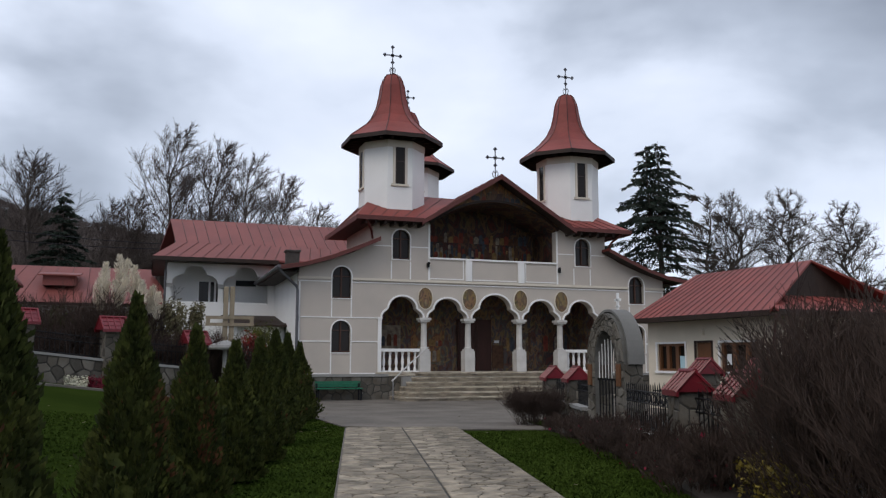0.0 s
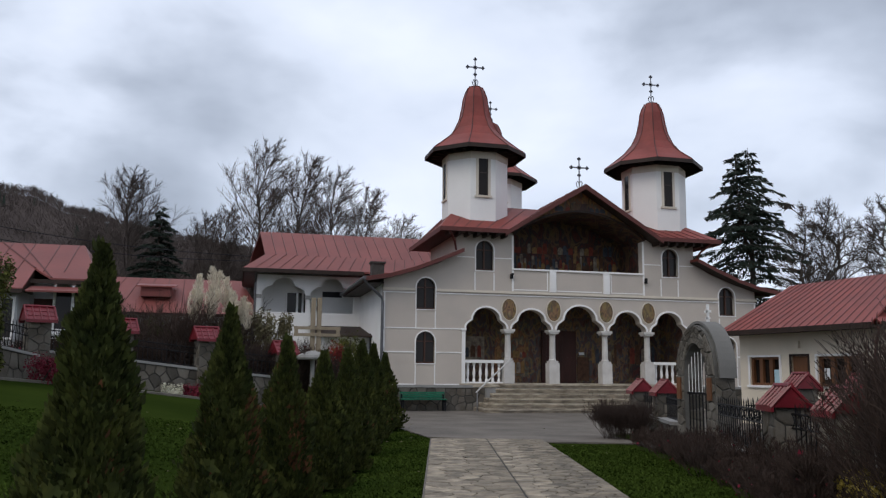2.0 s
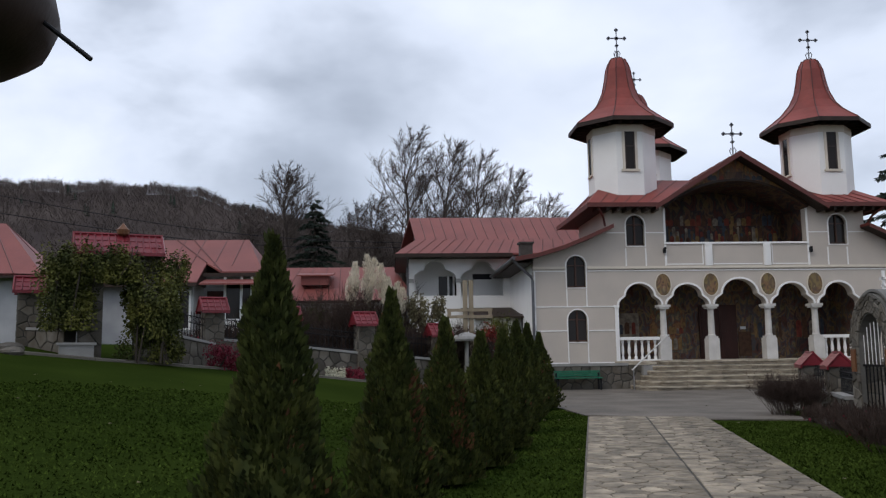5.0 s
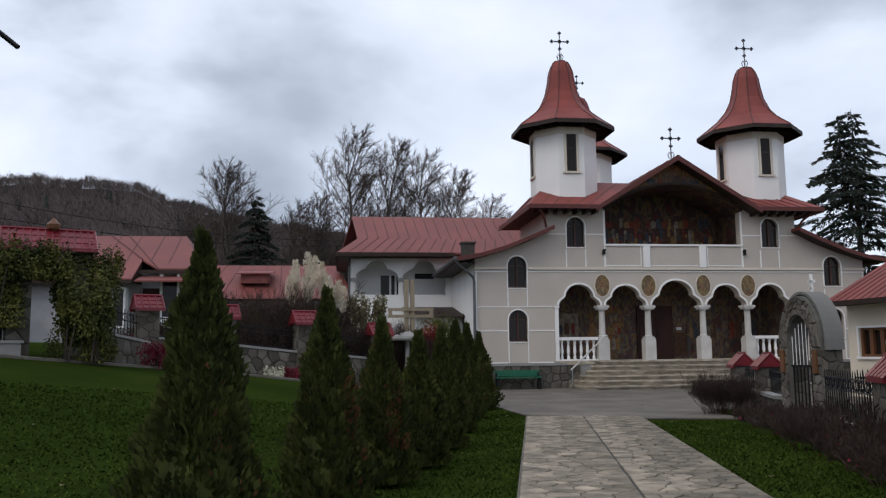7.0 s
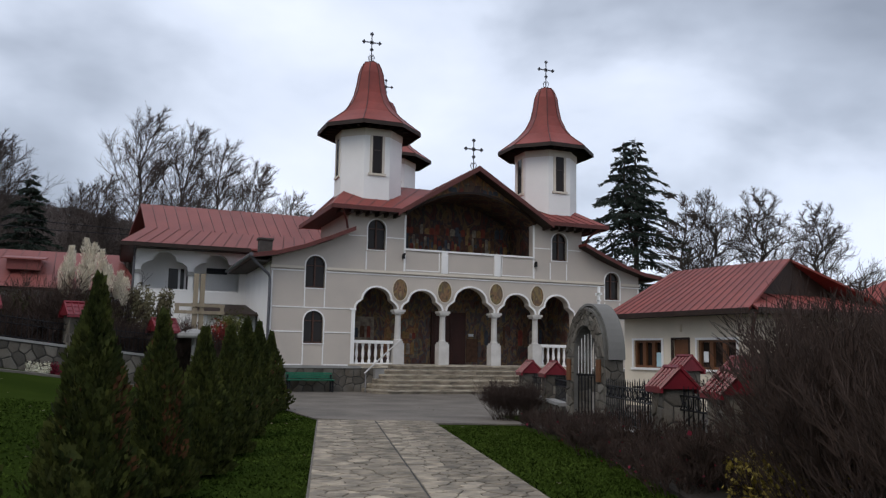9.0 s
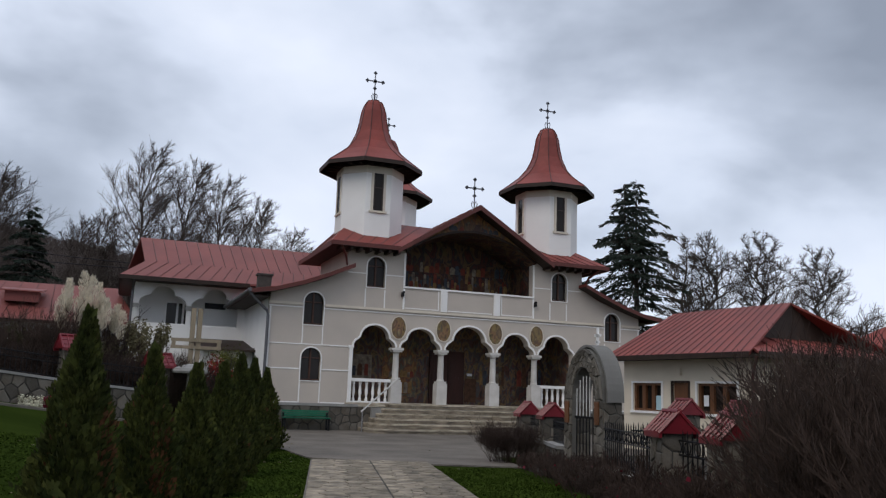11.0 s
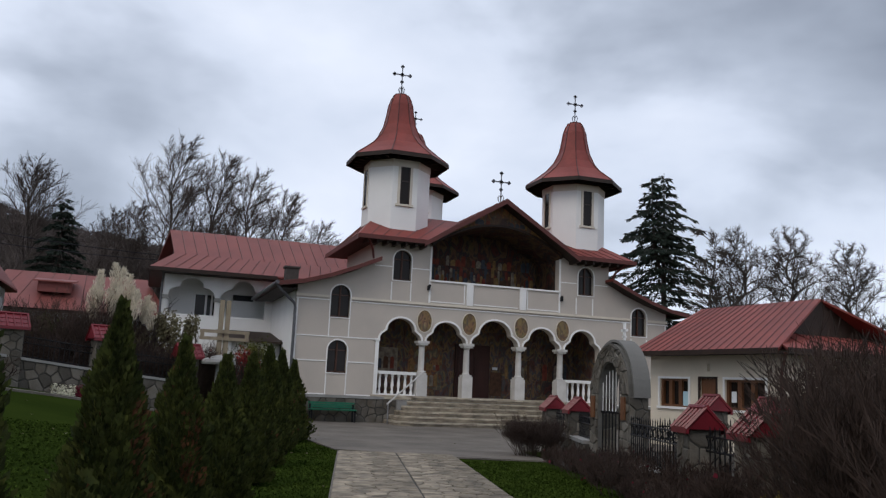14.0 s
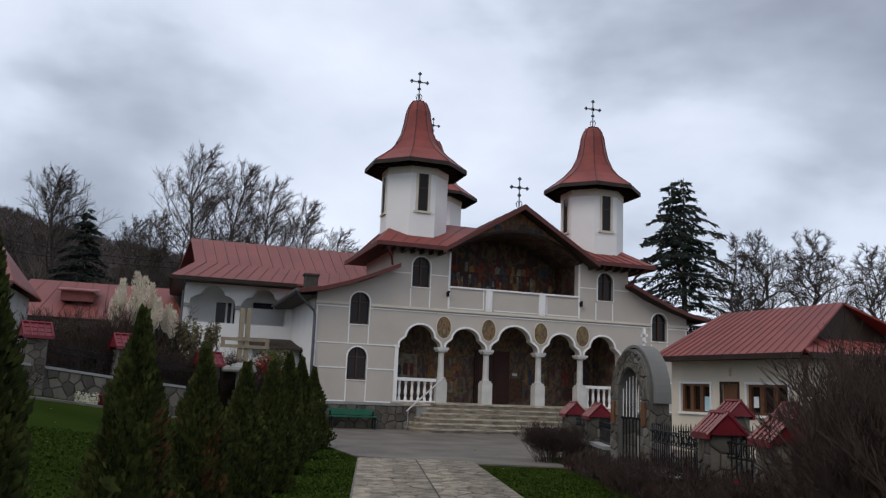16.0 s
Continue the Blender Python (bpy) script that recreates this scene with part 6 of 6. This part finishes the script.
for k in range(1000):
    a, dd = rnd.uniform(-17, 9), rnd.uniform(58, 100)
    x, y = -13.4 + dd * math.sin(radians(a)), -31.3 + dd * math.cos(radians(a))
    h = dd * rnd.uniform(0.105, 0.160) * (0.5 if a < -9 else 0.9)
    wood.tube([(x, y, 0), (x + rnd.uniform(-0.5, 0.5), y, h * 0.6 + 1.5)], [0.12, 0.06], 3, cap=False)
    for j in range(40):
        b = rnd.uniform(0, 6.28)
        p0 = Vector((x, y, 1.5 + h * rnd.uniform(0.05, 0.75)))
        r = h * rnd.uniform(0.06, 0.2)
        p1 = p0 + Vector((r * math.cos(b), r * math.sin(b), h * rnd.uniform(0.12, 0.3)))
        w = Vector((0.016, 0, 0))
        wood.add([p0 - w, p0 + w, p1 + w * 0.4, p1 - w * 0.4], [(0, 1, 2, 3)])
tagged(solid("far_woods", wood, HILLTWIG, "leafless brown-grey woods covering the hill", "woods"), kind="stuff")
if evergreen.v:
    tagged(solid("far_evergreens", evergreen, SPRUCE, "scattered dark evergreens along the hill crest", "woods"), kind="stuff")


def shrub(name, label, seed, tall, wide, stems, depth=3, material=TWIG, leaves=0, leaf=YELLOW, thick=0.012, up=1.0):
    t = thing(name, label, "shrub")
    rnd = random.Random(seed)
    mass, lv = Shape(), Shape()
    for k in range(stems):
        a, r = rnd.uniform(0, 6.28), rnd.random() ** 0.5
        p = Vector((r * wide * 0.45 * math.cos(a), r * wide * 0.45 * math.sin(a), -0.05))
        d = Vector((math.cos(a) * r * 0.8 + rnd.gauss(0, 0.15), math.sin(a) * r * 0.8 + rnd.gauss(0, 0.15), up)).normalized()
        grow(mass, rnd, p, d, tall * rnd.uniform(0.26, 0.42), thick, depth, 0.34, 0.0, 3, 0.7, 0.0032)
    tagged(part("twig_mass", mass, material, t), kind="stuff")
    for k in range(leaves):
        a, r, h = rnd.uniform(0, 6.28), rnd.random() ** 0.5, rnd.random()
        p = Vector((r * wide * 0.6 * math.cos(a), r * wide * 0.6 * math.sin(a), tall * h * 0.8))
        spray(lv, rnd, p, Vector((rnd.gauss(0, 1), rnd.gauss(0, 1), rnd.gauss(0.2, 0.6))), rnd.uniform(0.035, 0.07), 0.45)
    if lv.v:
        part("leaves", lv, leaf, t)
    return t


bs = shrub("bare_shrub", "large dense leafless brown shrub beside the fence", 15, 1.5, 1.8, 125, 5, TWIG, 0, YELLOW, 0.010, 1.5)
bs["group"] = "large shrubs by the fence"
place(bs, [(-7.25, -26.0, 0, 1.0, 0), (-5.8, -25.2, 0, 1.25, 130), (-7.9, -27.7, 0, 0.95, 250), (-4.5, -24.0, 0, 1.3, 60), (-6.3, -27.2, 0, 1.2, 320), (-4.7, -13.4, 0, 0.50, 200), (-16.4, -3.6, 0.75, 0.95, 40), (-14.4, -2.8, 0.55, 1.05, 170), (-18.2, -5.2, 1.0, 0.85, 280), (-12.2, -3.2, 0.4, 1.15, 220), (-11.1, -2.7, 0.35, 1.0, 90), (-15.2, -2.4, 0.7, 1.6, 20)])
lb = shrub("low_shrub", "low bare brown bed shrub with dry stems", 16, 0.46, 0.8, 46, 4, TWIG, 14, BLOOM_RED, 0.006)
lb["group"] = "low shrubs along the bed"
spots = [(-5.2, -15.0, 0.02, 0.9, 70), (-5.6, -16.3, 0.02, 1.0, 140), (-5.9, -17.6, 0.02, 0.85, 200), (-6.2, -18.7, 0.02, 1.1, 250), (-6.6, -19.8, 0.02, 0.9, 300), (-6.9, -21.0, 0.02, 1.0, 20),
         (-7.2, -21.9, 0.02, 0.9, 90), (-6.5, -21.6, 0.02, 1.0, 160), (-7.6, -23.0, 0.02, 1.0, 230), (-6.0, -18.2, 0.02, 0.9, 77), (-7.0, -22.6, 0.02, 1.2, 123), (-6.3, -20.2, 0.02, 1.0, 199), (-6.75, -23.2, 0.02, 1.4, 31), (-6.45, -22.0, 0.02, 1.35, 222), (-6.1, -20.9, 0.02, 1.3, 262), (-5.4, -18.9, 0.02, 1.2, 290), (-5.2, -17.9, 0.02, 1.25, 345)]
spots = [(x + (0.32 if y > -20.5 else 0.25 if y > -24.5 else 0.1) * (y < -14), y, z, size * (0.8 + 0.4 * ((k * 7) % 5) / 4), turn) for k, (x, y, z, size, turn) in enumerate(spots)]
spots += [(-17.4, -5.8, 0.9, 2.3, 10), (-15.8, -4.3, 0.7, 2.6, 60), (-13.4, -3.6, 0.5, 2.4, 130), (-19.2, -7.4, 1.2, 2.2, 220), (-16.6, -4.9, 0.8, 2.0, 300)]
place(lb, spots)
ys_ = shrub("yellow_shrub", "low shrub with yellowing autumn leaves", 17, 0.55, 0.9, 34, 3, TWIG, 900, YELLOW, 0.006)
place(ys_, [(-6.75, -23.9, 0.02, 1.05, 0), (-6.3, -23.8, 0.02, 1.1, 120), (-7.1, -24.6, 0.02, 0.95, 210), (-6.4, -24.5, 0.02, 1.1, 60)])


def creeper(name, label, seed, box, count, leaf, size=0.1, stems=8):
    """Leaves hanging over a volume, denser at its skin."""
    t = thing(name, label, "climber")
    rnd = random.Random(seed)
    (x0, x1), (y0, y1), (z0, z1) = box
    t.location = ((x0 + x1) / 2, (y0 + y1) / 2, z0)
    s, st = Shape(), Shape()
    cx, cy = (x1 - x0) / 2, (y1 - y0) / 2
    for k in range(stems):
        a = rnd.uniform(0, 6.28)
        p = Vector((cx * 0.5 * math.cos(a), cy * 0.5 * math.sin(a), 0))
        q = Vector((cx * 0.8 * math.cos(a + 0.5), cy * 0.8 * math.sin(a + 0.5), (z1 - z0) * rnd.uniform(0.7, 1.0)))
        st.tube([p, p.lerp(q, 0.5) + Vector((rnd.uniform(-0.2, 0.2), 0, 0.1)), q], [0.03, 0.02, 0.01], 4)
    blobs = [(rnd.uniform(-0.75, 0.75) * cx, rnd.uniform(-0.7, 0.7) * cy, rnd.uniform(0.08, 0.92) * (z1 - z0), rnd.uniform(0.12, 0.36) * min(1.0, (z1 - z0) / 1.4)) for _ in range(34)]
    for k in range(count):
        bx, by, bz, br = rnd.choice(blobs)
        d = Vector((rnd.gauss(0, 1), rnd.gauss(0, 1), rnd.gauss(0, 1))).normalized()
        p = Vector((bx, by, bz)) + Vector((d.x, d.y, d.z * 1.5 - 0.3 * rnd.random())) * br * rnd.uniform(0.35, 1.2)
        if p.z < 0.02:
            continue
        spray(s, rnd, p, d + Vector((0, 0, -0.9)), rnd.uniform(0.6, 1.3) * size, 0.4)
    part("stems", st, BARK, t)
    part("leaves", s, leaf, t)
    return t


creeper("creeper", "olive creeper hanging over the pier of the garden gateway", 21, ((-21.5, -20.4), (-11.7, -10.7), (2.1, 4.0)), 22000, IVY, 0.06)
creeper("creeper", "olive creeper trailing over the gateway lintel", 30, ((-21.0, -19.3), (-11.5, -10.6), (3.2, 4.15)), 15000, IVY, 0.06)
creeper("creeper", "large olive creeper bush beside the garden gateway", 22, ((-20.0, -18.45), (-11.4, -9.6), (1.3, 4.0)), 36000, IVY, 0.06)
creeper("red_creeper", "scarlet creeper on a garden frame", 23, ((-11.6, -9.4), (-2.9, -1.9), (0.3, 2.4)), 5000, REDLEAF, 0.07)
creeper("green_creeper", "green climber above the scarlet creeper", 24, ((-10.4, -8.9), (-2.4, -1.2), (0.3, 2.7)), 5000, IVY, 0.07)
creeper("garden_bush", "dull olive garden bush behind the wall", 25, ((-16.5, -14.8), (-3.6, -1.6), (0.8, 3.1)), 6000, THUJA, 0.06)
creeper("garden_bush", "grey-green willowy bush behind the wall", 26, ((-13.8, -11.2), (-3.2, -0.6), (0.5, 3.5)), 15000, STALK, 0.08)
creeper("garden_bush", "dark low bush before the garden wall", 27, ((-18.3, -17.2), (-9.4, -8.6), (1.05, 1.75)), 2500, BLOOM_RED, 0.05, 5)
creeper("blossom_bush", "white and crimson autumn flowers before the wall", 28, ((-15.4, -14.7), (-6.5, -6.1), (0.74, 1.08)), 2200, BLOOM_WHITE, 0.05, 4)
creeper("blossom_bush", "crimson autumn flowers before the wall", 29, ((-14.8, -14.2), (-6.5, -6.1), (0.68, 1.0)), 2200, BLOOM_RED, 0.05, 4)

pg = thing("pampas_grass", "clump of pampas grass with cream plumes", "grass", (-14.2, -2.8, 0.7))
rnd = random.Random(31)
st, pm = Shape(), Shape()
for k in range(17):
    a, r = rnd.uniform(0, 6.28), rnd.random() ** 0.5
    tip = Vector((r * 1.0 * math.cos(a) + 0.25, r * 0.7 * math.sin(a), rnd.uniform(2.75, 3.6) - 0.4 * r - 0.35 * max(0, math.cos(a))))
    foot = Vector((r * 0.3 * math.cos(a), r * 0.3 * math.sin(a), 0))
    st.tube([foot, foot.lerp(tip, 0.6) + Vector((0, 0, 0.25)), tip], [0.012, 0.01, 0.006], 4)
    lean = Vector((rnd.uniform(-0.1, 0.22), rnd.uniform(-0.1, 0.1), 1)).normalized()
    for j in range(520):
        f = rnd.random()
        p = tip + lean * (f * 0.85 - 0.15)
        w = 0.16 * math.sin(math.pi * min(1, f * 0.9 + 0.08)) ** 0.7
        b = rnd.uniform(0, 6.28)
        spray(pm, rnd, p + Vector((w * math.cos(b), w * math.sin(b), 0)) * rnd.random(), lean + Vector((0.5 * math.cos(b), 0.5 * math.sin(b), 0)), rnd.uniform(0.08, 0.15), 0.09)
for k in range(700):
    a, r = rnd.uniform(0, 6.28), rnd.uniform(0.1, 0.4)
    p = Vector((r * math.cos(a), r * math.sin(a), 0))
    reach = rnd.uniform(0.3, 1.0)
    q = p + Vector((reach * math.cos(a), reach * math.sin(a), rnd.uniform(0.9, 1.9)))
    w = Vector((-math.sin(a), math.cos(a), 0)) * 0.012
    st.add([p - w, p + w, q + w * 0.4, q - w * 0.4], [(0, 1, 2, 3)])
part("blades", st, STALK, pg)
part("plumes", pm, PLUME, pg, "cream feathery plumes")

# lawn blades near the walker, and fallen leaves
gr = Shape()
rnd = random.Random(41)
for k in range(120000):
    y = -30.0 + 24 * rnd.random() ** 1.3
    left = rnd.random() < 0.72
    pathl = -13.55 + 0.24 * (y + 31.5)
    x = pathl - rnd.random() ** 1.2 * 9.5 if left else pathl + 2.62 + rnd.random() * max(0.3, 1.7)
    if (not left and y > -14.6) or y > -9.5 - 0.8 * (pathl - x - 1):
        continue
    z = ground_z(x, y) - 0.02
    a = rnd.uniform(0, 6.28)
    h = rnd.uniform(0.014, 0.038)
    w = 0.006 + 0.0012 * (y + 31)
    gr.add([(x - w * math.cos(a), y - w * math.sin(a), z), (x + w * math.cos(a), y + w * math.sin(a), z), (x + rnd.uniform(-0.03, 0.03), y + rnd.uniform(-0.03, 0.03), z + h)], [(0, 1, 2)])
tagged(solid("grass", gr, BLADE, "short green lawn grass", "grass"), kind="stuff")
lf = Shape()
for k in range(80):
    y = rnd.uniform(-29, -8)
    x = rnd.uniform(-21, -13.6 + 0.24 * (y + 31.5)) if rnd.random() < 0.8 else rnd.uniform(-10.8, -9.6) + 0.24 * (y + 31.5)
    z = ground_z(x, y) + 0.03
    a, s = rnd.uniform(0, 6.28), rnd.uniform(0.025, 0.055)
    lf.add([(x + s * math.cos(a + t), y + s * 0.7 * math.sin(a + t), z + 0.012 * (i % 2)) for i, t in enumerate((0, 1.57, 3.14, 4.71))], [(0, 1, 2, 3)])
tagged(solid("fallen_leaves", lf, STALK, "scattered pale fallen leaves on the lawn", "leaves"), kind="stuff")
# overhead wires by the old houses
wire = thing("overhead_wire", "thin sagging overhead wire above the old houses", "cable")
for dz in (0, 0.9):
    a, b = Vector((-34, 8, 8.6 + dz)), Vector((-9, 21, 8.2 + dz * 0.2))
    part("strand", Shape().tube([a.lerp(b, k / 10) - Vector((0, 0, 0.9 * math.sin(math.pi * k / 10))) for k in range(11)], 0.022, 4), IRON, wire)
